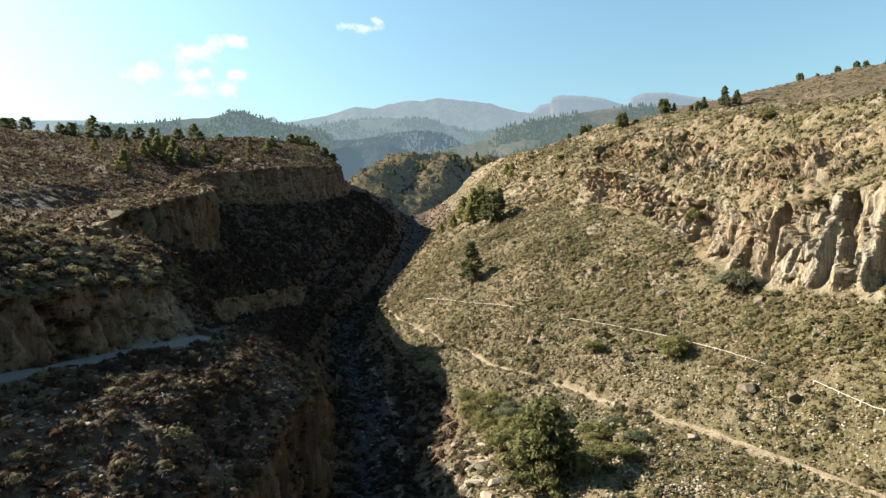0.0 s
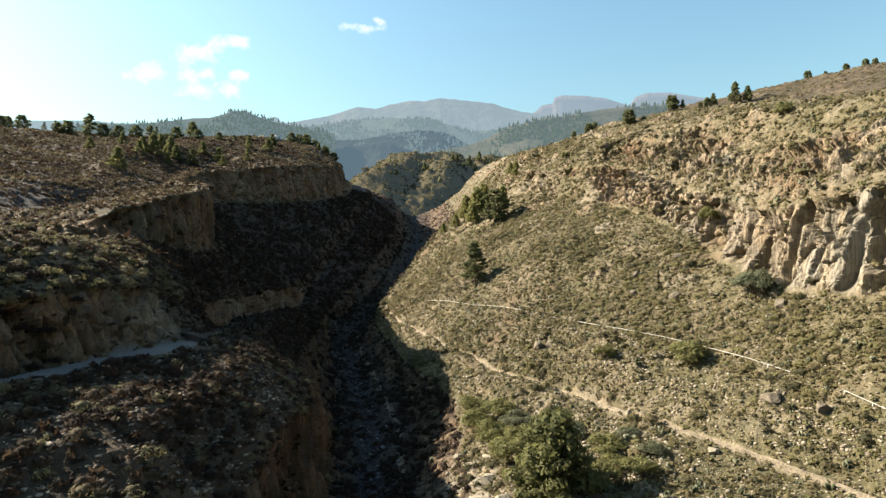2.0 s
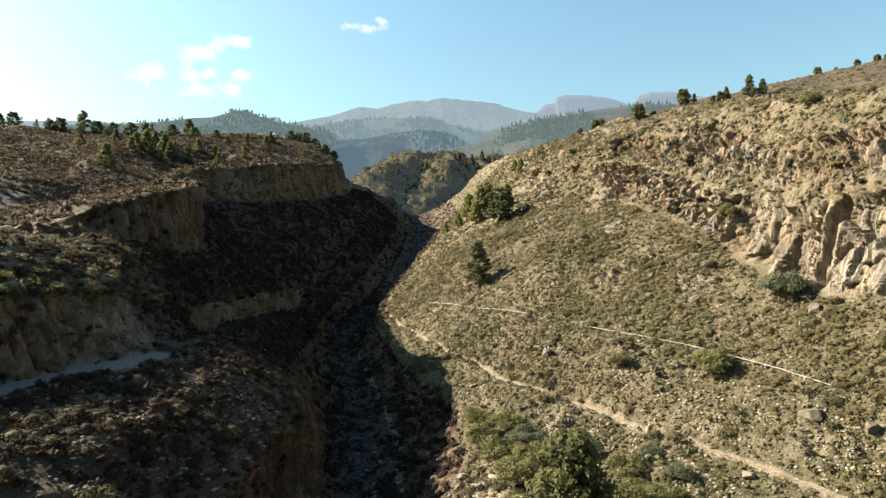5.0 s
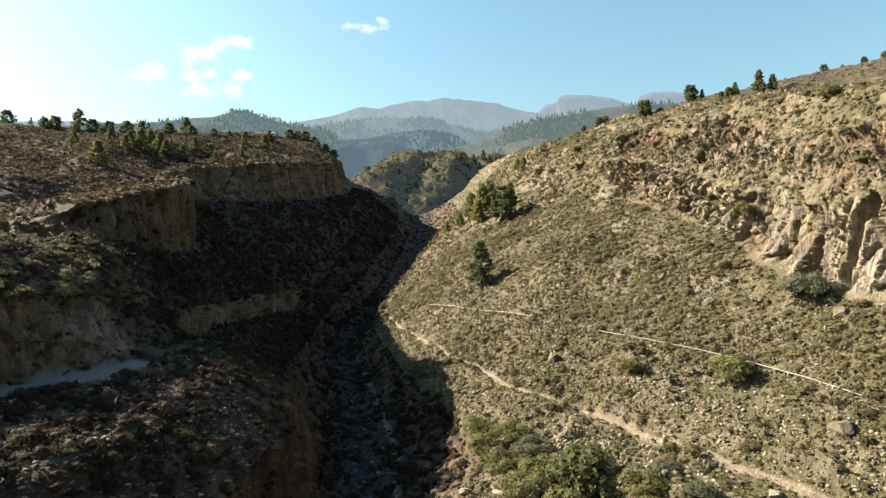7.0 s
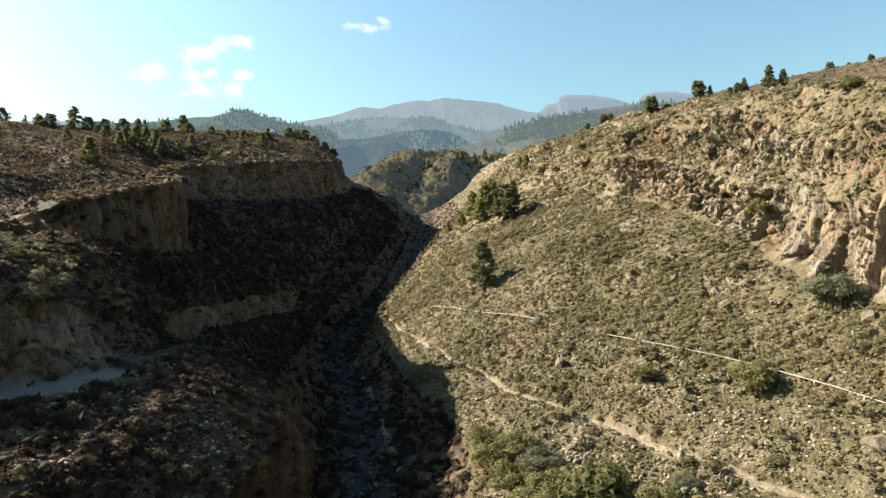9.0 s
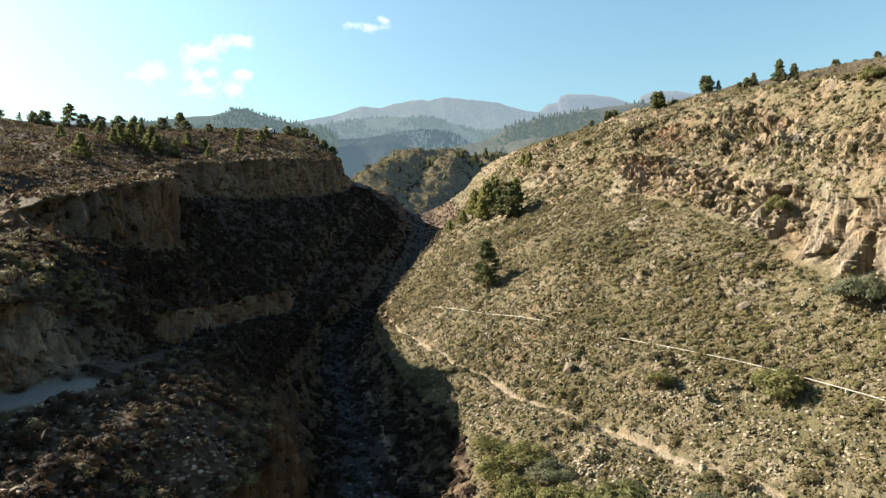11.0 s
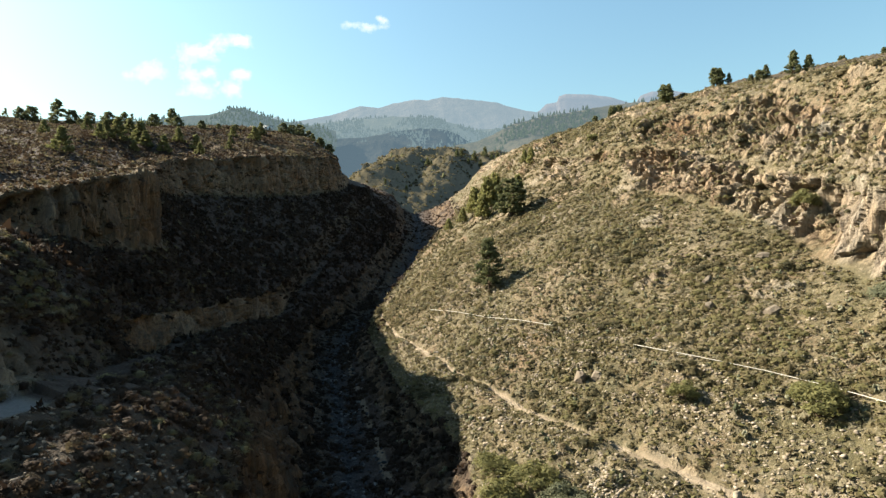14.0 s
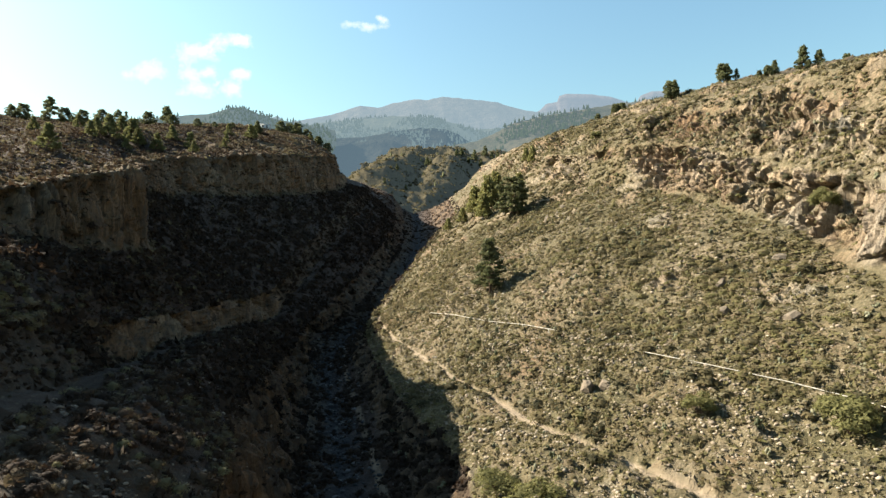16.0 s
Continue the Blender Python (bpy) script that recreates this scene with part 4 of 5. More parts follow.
# tone raised so the knoll's bushes look caught by the sun
p = spots(1300, SCRUB * SEEN * zone("L_rim_foot", "L_rim", "L_gully") * (CY < 128) * (CX > -90), 81)
scatter("scrub", "olive and yellow-green bushes crowding the sunlit knoll", "scrub", FULL_BUSH, p, sized(rng, len(p), 0.5, 1.4, 0.85), tones_for(rng, p, 0.62, 0.25), MAT_SCRUB, 82)

TUFTS = [(leaf_cloud(rng, 9, 0.95, 0.1, 0.45, 0.8), np.arange(27).reshape(-1, 3)) for _ in range(6)]
p = spots(36000, COVER * SEEN * right_slope * (CY < 260), 51)
scatter("dry_tufts", "small dry tufts and dwarf shrubs between the bushes", "scrub", TUFTS, p, sized(rng, len(p), 0.2, 0.62, 0.75), tones_for(rng, p, 0.58, 0.25, 0.4), MAT_SCRUB, 52)
p = spots(7000, COVER * SEEN * zone("R_brow", "R_crest") * (CX < 130), 53)
scatter("dry_tufts", "small dry tufts over the rocky brow", "scrub", TUFTS, p, sized(rng, len(p), 0.25, 0.7, 0.9), tones_for(rng, p, 0.68), MAT_SCRUB, 54)
p = spots(16000, COVER * (CY > 100) * (CY < 450) * zone("L_gully", "L_plateau", "L_crest", "L_rim") * (CX > -260), 85)
scatter("dry_tufts", "low heathland tufts between the shrubs of the plateau", "scrub", TUFTS, p, sized(rng, len(p), 0.3, 0.75, 0.8), tones_for(rng, p, 0.55, 0.2), MAT_DRY_SHADE, 86)
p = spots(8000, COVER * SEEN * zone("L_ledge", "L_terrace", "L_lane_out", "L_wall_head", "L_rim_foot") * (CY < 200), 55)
scatter("dry_tufts", "small tufts with shade in their colour over the terrace", "scrub", TUFTS, p, sized(rng, len(p), 0.2, 0.65, 0.9), tones_for(rng, p, 0.15, 0.2), MAT_DRY_SHADE, 56)
# low tones again, painting the shade of the scree and walls
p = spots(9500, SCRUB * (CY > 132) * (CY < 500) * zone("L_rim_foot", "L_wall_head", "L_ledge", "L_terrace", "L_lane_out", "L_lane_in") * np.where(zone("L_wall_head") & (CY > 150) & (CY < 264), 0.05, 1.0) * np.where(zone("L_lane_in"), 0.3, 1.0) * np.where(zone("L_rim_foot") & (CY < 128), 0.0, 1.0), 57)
scatter("scrub", "dense dark green bushes with shade in their colour on the scree below the rim", "scrub", FAR_BUSH, p, sized(rng, len(p), 0.6, 1.7, 0.8), tones_for(rng, p, 0.06, 0.12, 0.1), MAT_DRY_SHADE, 58)
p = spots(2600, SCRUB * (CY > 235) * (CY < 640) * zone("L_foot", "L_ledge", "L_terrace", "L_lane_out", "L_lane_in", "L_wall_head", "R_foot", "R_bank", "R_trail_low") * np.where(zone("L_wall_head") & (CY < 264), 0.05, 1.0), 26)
scatter("scrub", "scrub on the shaded walls up the gorge", "scrub", FAR_BUSH, p, sized(rng, len(p), 0.6, 1.6, 0.75), tones_for(rng, p, 0.12, 0.15), MAT_DRY_SHADE, 27)
p = spots(7500, SEEN * right_slope * (CY < 240) * MASKS["scrub"][:-1, :-1] * (0.25 + 2.0 * MASKS["steps"][:-1, :-1] * CLUMP + 0.5 * (1 - FINE_CLUMP)), 14)
scatter("stones", "loose tan stones of tumbled field terraces", "stones", STONES, p, sized(rng, len(p), 0.10, 0.5, 0.8), tones_for(rng, p, 0.45, 0.2), MAT_STONE, 15, 0.4, -0.2)
p = spots(6500, (CY > 50) * (CY < 200) * np.where(CY < 100, 2.0, 0.6) * zone("L_ledge", "L_terrace", "L_lane_out") * MASKS["scrub"][:-1, :-1], 16)
scatter("stones", "grey stones strewn over the terrace", "stones", STONES, p, sized(rng, len(p), 0.05, 0.42, 0.5), tones_for(rng, p, 0.34, 0.25), MAT_STONE, 17, 0.4, -0.2)
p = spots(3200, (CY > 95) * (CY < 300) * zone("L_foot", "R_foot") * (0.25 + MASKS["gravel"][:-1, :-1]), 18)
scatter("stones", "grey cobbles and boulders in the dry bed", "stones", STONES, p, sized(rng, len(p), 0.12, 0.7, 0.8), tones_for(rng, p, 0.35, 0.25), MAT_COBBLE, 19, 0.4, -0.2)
p = spots(1900, SEEN * (CY < 240) * np.where(zone("R_trail_low", "R_bank") & (CY < 112) & (CX > 16), 3.0, 1.0) * zone("R_bank", "R_slope", "R_cliff_foot", "R_brow", "R_trail_low") * MASKS["scrub"][:-1, :-1] * (0.1 + CLUMP * FINE_CLUMP), 20)
q = spots(10000, SEEN * (CY < 210) * (0.15 + CLUMP) * MASKS["riser"][:-1, :-1] * MASKS["scrub"][:-1, :-1], 71)
scatter("stones", "tan stones in rows along the old terrace walls", "stones", STONES, q, sized(rng, len(q), 0.09, 0.38, 0.8), tones_for(rng, q, 0.66, 0.22), MAT_STONE, 72, 0.4, -0.2)
q = spots(8500, PALE * SEEN * MASKS["scrub"][:-1, :-1] * (0.25 + (1 - FINE_CLUMP)), 65)
scatter("stones", "pale rubble and stones below the footpath", "stones", STONES, q, sized(rng, len(q), 0.07, 0.34, 0.6), tones_for(rng, q, 0.6, 0.28), MAT_STONE, 66, 0.4, -0.2)
scatter("prickly_pear", "pale green prickly pear clumps on the slope", "cactus", PEARS, p, sized(rng, len(p), 0.3, 0.95, 0.9), tones_for(rng, p, 0.5, 0.25), MAT_CACTUS, 21)


# ---------------------------------------------------------------- trees
def part(name, data, mat, parent, label="", m=None):
    data.materials.append(mat)
    ob = new(name, data)
    ob.parent = parent
    if m is not None:
        ob.matrix_basis = m
    if label:
        tagged(ob, label)
    return ob


def tube(points, radii, sides=7):
    """A tapering round limb through the points."""
    pts = [Vector(p) for p in points]
    v, f = [], []
    for i, (p, r) in enumerate(zip(pts, radii)):
        d = (pts[min(i + 1, len(pts) - 1)] - pts[max(i - 1, 0)]).normalized()
        a = d.orthogonal().normalized()
        b = d.cross(a)
        for k in range(sides):
            q = 6.2832 * k / sides
            v.append(p + (a * math.cos(q) + b * math.sin(q)) * r)
    for i in range(len(pts) - 1):
        for k in range(sides):
            f.append((i * sides + k, i * sides + (k + 1) % sides, (i + 1) * sides + (k + 1) % sides, (i + 1) * sides + k))
    return np.array([tuple(q) for q in v]), np.array(f)


def joined(pieces):
    V, F, o = [], [], 0
    for v, f in pieces:
        V.append(v)
        F.append(f + o)
        o += len(v)
    return np.concatenate(V), np.concatenate(F)


def pine(name, label, seed, height, shape, mat, category="tree", at=(0, 0), start=0.14, spread=1.0, leaves=1.0, gaps=0.0, full=1.0):
    """A pine: bent tapered trunk, whorls of limbs, and needle tufts at their ends. shape: cone, open or round."""
    r = np.random.default_rng(seed)
    root = tagged(new(name), label, category)
    bend = r.normal(size=2) * 0.03 * height
    def axis(t):
        return Vector((bend[0] * t * t, bend[1] * t * t, height * t))
    trunk = tube([axis(t) for t in np.linspace(-0.04, 0.97, 9)], np.linspace(0.028, 0.004, 9) * height, 8)
    limbs, tufts = [trunk], []
    levels = {"cone": 11, "open": 8, "round": 9}[shape]
    for k in range(levels):
        t = start + (0.96 - start) * k / (levels - 1) if shape != "open" else 0.30 + 0.66 * k / (levels - 1)
        reach = {"cone": 0.30 * (1.05 - t) + 0.03, "open": 0.26 * math.sin(math.pi * min(1, 0.25 + 0.75 * t)) ** 0.7 + 0.03, "round": 0.36 * math.sin(math.pi * (0.16 + 0.78 * t)) ** 0.8 + 0.03}[shape] * height * spread
        for j in range({"cone": 6, "open": 4, "round": 8}[shape]):
            a = 6.283 * (j + r.random() * 0.8) / {"cone": 6, "open": 4, "round": 8}[shape] + k
            if r.random() < gaps:
                continue
            long = reach * (0.6 + 0.6 * r.random())
            rise = height * (0.02 + 0.05 * r.random()) * (1 if shape != "open" else 0.6)
            p0 = axis(t)
            p1 = p0 + Vector((math.cos(a) * long * 0.55, math.sin(a) * long * 0.55, rise * 0.3))
            p2 = p0 + Vector((math.cos(a) * long, math.sin(a) * long, rise))
            limbs.append(tube([p0, p1, p2], np.array([0.009, 0.006, 0.002]) * height * (1.1 - 0.6 * t), 4))
            for q, s in ((p2, 1.0), (p0.lerp(p2, 0.62), 0.85)):
                n = int((46 if shape == "round" else 34) * leaves)
                size = height * {"cone": 0.062, "open": 0.075, "round": 0.085}[shape] * s * full * (0.75 + 0.6 * r.random())
                v = leaf_cloud(r, n, 0.6 / leaves ** 0.5, -0.5, 0.25, 0.62) * size
                v += (*(q + Vector((0, 0, 0.01 * height))),)
                tufts.append((v, np.arange(3 * n).reshape(-1, 3)))
    tip = leaf_cloud(r, 30, 0.6, -0.6, 0.3, 1.6) * height * 0.045
    tip += (*axis(0.96),)
    tufts.append((tip, np.arange(90).reshape(-1, 3)))
    part("trunk", mesh_of("trunk", *joined(limbs)), MAT_BARK, root)
    part("crown", mesh_of("crown", *joined(tufts), False), mat, root)
    root.matrix_basis = Matrix.Translation(on_ground(*at, 0.02 * height))
    return root


def large_bush(name, label, seed, wide, high, mat, at, category="bush"):
    """A big many-stemmed bush: forked stems and lobes of leaves."""
    r = np.random.default_rng(seed)
    root = tagged(new(name), label, category)
    stems, leaves = [], []
    for k in range(16):
        a, q = 6.283 * k / 16 + r.random() * 0.5, 0.25 + 0.7 * r.random() ** 0.6
        end = Vector((math.cos(a) * wide * 0.45 * q, math.sin(a) * wide * 0.45 * q, high * (0.82 - 0.5 * q * q) * (0.75 + 0.4 * r.random())))
        stems.append(tube([(0, 0, -0.1), tuple(end * 0.5 + Vector((0, 0, 0.1 * high))), tuple(end)], (0.0375, 0.0263, 0.0112), 5))
        v = leaf_cloud(r, 210, 0.21, -0.4, 0.5, 0.85) * (0.24 * wide * (0.75 + 0.5 * r.random()), 0.24 * wide, 0.27 * high)
        leaves.append((v + (*end,), np.arange(630).reshape(-1, 3)))
    part("stems", mesh_of("stems", *joined(stems)), MAT_BARK, root)
    part("foliage", mesh_of("foliage", *joined(leaves), False), mat, root)
    root.matrix_basis = Matrix.Translation(on_ground(*at, 0.05))
    return root


def planted(ob, x, y, size, turn):
    return copy_thing(ob, Matrix.Translation(on_ground(x, y, 0.1)) @ Matrix.Rotation(radians(turn), 4, "Z") @ Matrix.Scale(size, 4))


MAT_OLIVE = foliage_material("olive_needles", (0.075, 0.080, 0.030), (0.185, 0.180, 0.072), 0.4)


# the pines that stand alone on the sunny slope
pine("pine_tree", "dark green pine standing alone on the scrub slope", 5, 13.0, "cone", MAT_DEEP, gaps=0.12, at=(9.5, 203), leaves=2.4, full=1.2)
pine("pine_tree", "broad dark pine with a long shadow on the slope", 6, 13.0, "round", MAT_DEEP, gaps=0.2, at=(20.5, 259), leaves=2.0)
GREEN = pine("pine_tree", "light green young pine in the slope thicket", 7, 12.0, "cone", MAT_FRESH, at=(10.6, 314), spread=1.2, full=1.3)
tagged(GREEN, group="young pines of the thicket")
for x, y, s, a in ((15, 297, 1.1, 40), (18.5, 303, 1.05, 90), (25, 276, 0.8, 130), (12.5, 285, 0.8, 200), (5.3, 316, 0.55, 250), (-1, 320, 0.45, 300), (36, 319, 0.6, 10), (34, 327, 0.5, 70)):
    planted(GREEN, x, y, s, a)
# the big round tree below the footpath and the bushes round it
big = pine("pine_tree", "large dense olive green tree below the footpath", 8, 11.6, "cone", MAT_OLIVE, at=(15.7, 92.3), start=0.03, spread=1.6, leaves=4.0, full=2.1)
for wide, high, x, y, mat, label in ((5.5, 3.6, 13.5, 112, MAT_BROAD, "olive green bush beside the large tree"), (5.0, 3.0, 10.5, 127, MAT_BROAD, "olive green bush by the path below the slope"),
                                     (4.2, 2.4, 24.5, 97, MAT_BROAD, "yellowish green bush on the stony bank"), (4.0, 2.2, 30, 107, MAT_GREY, "grey brown bush under the path"),
                                     (7.0, 4.6, 45.2, 121, MAT_BROAD, "bright green bush beside the water pipe"), (3.8, 3.2, 32.7, 132.5, MAT_BROAD, "round grey-green bush on the stony terraces"),
                                     (7.4, 6.4, 60.5, 127, MAT_GREY, "wide grey-green bush at the foot of the cliff"), (4.5, 4.5, 65, 158, MAT_BROAD, "green bush on a cliff ledge"),
                                     (4.6, 3.8, 82, 155, MAT_BROAD, "green bush on the cliff brow"), (4.0, 3.6, 50.6, 265, MAT_BROAD, "yellow-green bush on the upper slope"),
                                     (3.6, 2.2, 31, 98, MAT_GREY, "grey bush on the stony bank"), (4.4, 2.6, 5.5, 134, MAT_BROAD, "olive bush on the edge of the bank"), (6.0, 4.2, 10.8, 107, MAT_BROAD, "broad olive bush beside the large tree"), (5.5, 3.8, 8.6, 118, MAT_BROAD, "full olive bush above the stream bank"), (4.6, 3.0, 13.6, 121, MAT_GREY, "grey olive bush above the stream bank"), (5.0, 3.4, 6.2, 126, MAT_BROAD, "olive bush near the path bend"), (4.4, 3.0, 25.5, 103, MAT_BROAD, "rounded green bush under the path"), (4.0, 2.6, 21.5, 111, MAT_GREY, "brown-green bush under the path"), (3.8, 2.4, 27.2, 93, MAT_BROAD, "yellowish bush on the stony bank")):
    large_bush("bush", label, int(x * 7 + y), wide * (1.3 if x < 30 else 1.0), high * (1.15 if x < 30 else 1.0), mat, (x, y))

# pines along the plateau skyline
OPEN = pine("pine_tree", "tall open-crowned pine on the plateau skyline", 21, 12.0, "open", MAT_NEEDLES, gaps=0.08, leaves=1.4, full=1.3, at=(-222, 388))
ROUND = pine("pine_tree", "broad dark pine on the plateau skyline", 22, 7.6, "round", MAT_NEEDLES, gaps=0.2, start=0.04, leaves=1.8, spread=1.35, full=1.2, at=(-212, 386))
SLIM = pine("pine_tree", "slim young pine on the plateau skyline", 23, 7.5, "cone", MAT_NEEDLES, gaps=0.35, at=(-186, 400))
for ob in (OPEN, ROUND, SLIM):
    tagged(ob, group="pines on the plateau skyline")
for ob, x, y, s, a in ((ROUND, -246, 362, 0.95, 10), (SLIM, -240, 372, 0.8, 40), (SLIM, -237, 378, 0.85, 80), (ROUND, -226, 372, 1.0, 120), (ROUND, -204, 388, 0.9, 150), (ROUND, -192, 386, 0.95, 200), (OPEN, -186, 392, 0.65, 30),
                       (ROUND, -172, 398, 0.95, 260), (OPEN, -163, 402, 0.85, 100), (ROUND, -158, 398, 0.8, 310), (ROUND, -152, 418, 0.62, 10), (SLIM, -190, 460, 1.3, 0), (ROUND, -232, 372, 0.7, 60), (ROUND, -219, 380, 0.6, 200),
                       (ROUND, -176, 392, 0.45, 90), (ROUND, -199, 372, 0.45, 20), (ROUND, -144, 424, 0.4, 0), (ROUND, -139, 440, 0.42, 70), (ROUND, -122, 492, 0.95, 20), (ROUND, -117, 496, 1.0, 80), (ROUND, -110, 490, 1.1, 140),
                       (ROUND, -104, 494, 0.8, 190), (ROUND, -97, 500, 0.8, 240), (ROUND, -92, 505, 0.7, 300), (SLIM, -114, 510, 1.2, 30), (ROUND, -120, 432, 0.7, 0), (SLIM, -100, 512, 1.0, 60), (ROUND, -88, 490, 0.8, 60), (ROUND, -250, 350, 0.8, 0), (ROUND, -258, 366, 0.9, 70)):
    planted(ob, x, y, s, a)
# young yellow-green pines scattered over the plateau
YOUNG = pine("young_pine", "young yellow-green pine on the brown plateau", 24, 7.4, "cone", MAT_YOUNG, at=(-123.5, 236.5), start=0.05, full=1.5, spread=1.3, gaps=0.15)
tagged(YOUNG, group="young pines on the plateau")
for x, y, s, a in ((-142, 290, 0.8, 20), (-141.5, 303, 1.25, 60), (-145, 300, 0.9, 90), (-139.6, 318, 1.2, 130), (-136, 315, 0.9, 10), (-147, 323, 0.9, 170), (-129, 318.6, 0.95, 210), (-124, 341, 1.0, 250), (-117, 328, 0.7, 290), (-113.7, 398, 1.0, 330),
                   (-121, 434, 0.9, 15), (-124, 392, 0.8, 45), (-133, 342, 0.9, 75), (-167, 294, 0.7, 105), (-170, 329, 0.8, 135), (-133, 300, 0.6, 165), (-150, 340, 0.7, 195), (-118, 372, 0.6, 225), (-112, 352, 0.5, 255), (-116, 410, 0.8, 285), (-98, 480, 0.7, 300), (-93, 488, 0.8, 340)):
    planted(YOUNG, x, y, s, a)
# pines on the opposite brow and the hill behind it
SIDE = pine("pine_tree", "small dark pine on the stony brow", 31, 6.5, "round", MAT_NEEDLES, gaps=0.15, leaves=1.6, full=1.25, at=(79, 270))
SPIRE = pine("pine_tree", "slender dark pine on the stony brow", 32, 8.2, "cone", MAT_NEEDLES, gaps=0.1, leaves=1.6, full=1.3, at=(117.5, 256))
for ob in (SIDE, SPIRE):
    tagged(ob, group="pines on the brow")
for ob, x, y, s, a in ((SIDE, 97, 269, 0.95, 30), (SPIRE, 101, 268, 0.45, 0), (SIDE, 109, 262, 0.55, 60), (SPIRE, 112, 263, 0.6, 90), (SPIRE, 122, 254, 0.75, 120), (SIDE, 106, 262, 0.35, 150), (SIDE, 77, 337, 0.8, 180), (SIDE, 81, 340, 0.7, 210), (SIDE, 72, 350, 0.5, 240),
                       (SIDE, 303, 520, 1.1, 0), (SIDE, 325, 505, 0.9, 40), (SIDE, 336, 498, 1.0, 80), (SIDE, 345, 500, 0.9, 120), (SIDE, 314, 514, 0.6, 30), (SIDE, 290, 530, 0.5, 10), (SIDE, 356, 490, 0.9, 20)):
    planted(ob, x, y, s, a)

# pines along the back of the valley hill
HILL_PINE = pine("pine_tree", "dark pine on the hill in the valley", 33, 11.0, "cone", MAT_NEEDLES, gaps=0.25, at=(60, 480), spread=1.1, full=1.3)
tagged(HILL_PINE, group="pines of the valley hill")
_back = VALLEY_HILL.reshape(-1, 3)
HILL_PLACES = ((-26, 770, 1.0), (-22, 776, 0.7), (10, 790, 0.9), (16, 800, 1.1), (22, 792, 0.8), (30, 805, 1.2), (38, 800, 1.0), (45, 812, 1.2), (52, 806, 0.9), (60, 815, 1.1), (68, 820, 1.0), (-60, 745, 0.7), (-48, 720, 0.6), (-70, 705, 0.6))
for k, (x, y, size) in enumerate(HILL_PLACES):
    base = _back[np.argmin((_back[:, 0] - x) ** 2 + (_back[:, 1] - y) ** 2)]
    m4 = Matrix.Translation(Vector(base) - Vector((0, 0, 0.4))) @ Matrix.Rotation(1.7 * k, 4, "Z") @ Matrix.Scale(size, 4)
    if k:
        copy_thing(HILL_PINE, m4)
    else:
        HILL_PINE.matrix_basis = m4


# far woods: tufts of pine on the hazy slopes
def far_woods(name, label, g, count, tall, seed, mat, rows):
    r = np.random.default_rng(seed)
    n, m = g.shape[:2]
    i, j = r.integers(rows[0], rows[1], count), r.integers(1, m - 1, count)
    p = g[i, j] + r.normal(size=(count, 3)) * (5, 3, 0)
    keep = fbm(p * (0.006, 0.006, 0) + seed, 3) > -0.12
    p = p[keep]
    cone = np.array([(math.cos(a), math.sin(a), 0.12) for a in np.linspace(0, 6.283, 6)[:-1]] + [(0, 0, 1.0)]) * (0.26, 0.26, 1)
    faces = np.array([(k, (k + 1) % 5, 5) for k in range(5)])
    s = tall * (0.6 + 0.7 * r.random(len(p)))
    return scatter(name, label, "trees", [(cone, faces)], p, np.stack([s, s], 1), r.random(len(p)), mat, seed)


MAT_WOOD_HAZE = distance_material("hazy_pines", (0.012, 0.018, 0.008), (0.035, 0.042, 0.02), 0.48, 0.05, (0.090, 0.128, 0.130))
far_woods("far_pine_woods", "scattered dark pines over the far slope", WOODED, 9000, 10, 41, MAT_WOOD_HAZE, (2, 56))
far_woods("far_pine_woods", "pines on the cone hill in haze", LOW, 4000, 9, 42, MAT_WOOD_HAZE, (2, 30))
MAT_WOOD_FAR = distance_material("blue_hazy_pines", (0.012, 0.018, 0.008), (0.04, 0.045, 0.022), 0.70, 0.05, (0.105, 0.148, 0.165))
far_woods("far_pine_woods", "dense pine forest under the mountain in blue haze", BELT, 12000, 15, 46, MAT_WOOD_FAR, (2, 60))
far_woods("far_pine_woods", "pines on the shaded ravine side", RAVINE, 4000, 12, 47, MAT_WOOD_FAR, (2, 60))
far_woods("far_pine_woods", "pines and bushes on the valley hill", VALLEY_HILL, 60, 7, 43, MAT_NEEDLES, (20, 128))
r = np.random.default_rng(44)
n, m = VALLEY_HILL.shape[:2]
p = VALLEY_HILL[r.integers(10, 170, 15000), r.integers(40, m, 15000)] + r.normal(size=(15000, 3)) * (1.2, 1.5, 0)
scatter("scrub", "scrub over the valley hill", "scrub", FAR_BUSH, p, sized(r, len(p), 0.9, 2.6, 0.75), tones_for(r, p, 0.35), MAT_SCRUB, 45)


# ---------------------------------------------------------------- the water pipe along the slope
MAT_PIPE = plain_material("pipe_cement", (0.255, 0.232, 0.195), (0.36, 0.338, 0.292), 1.5, 0.7)
MAT_ROCK = plain_material("boulder_rock", (0.06, 0.0495, 0.0375), (0.173, 0.139, 0.101), 0.9, 0.95, 0.7)
MAT_PALE = plain_material("pale_rock", (0.17, 0.145, 0.105), (0.27, 0.235, 0.175), 1.4, 0.95, 0.5)


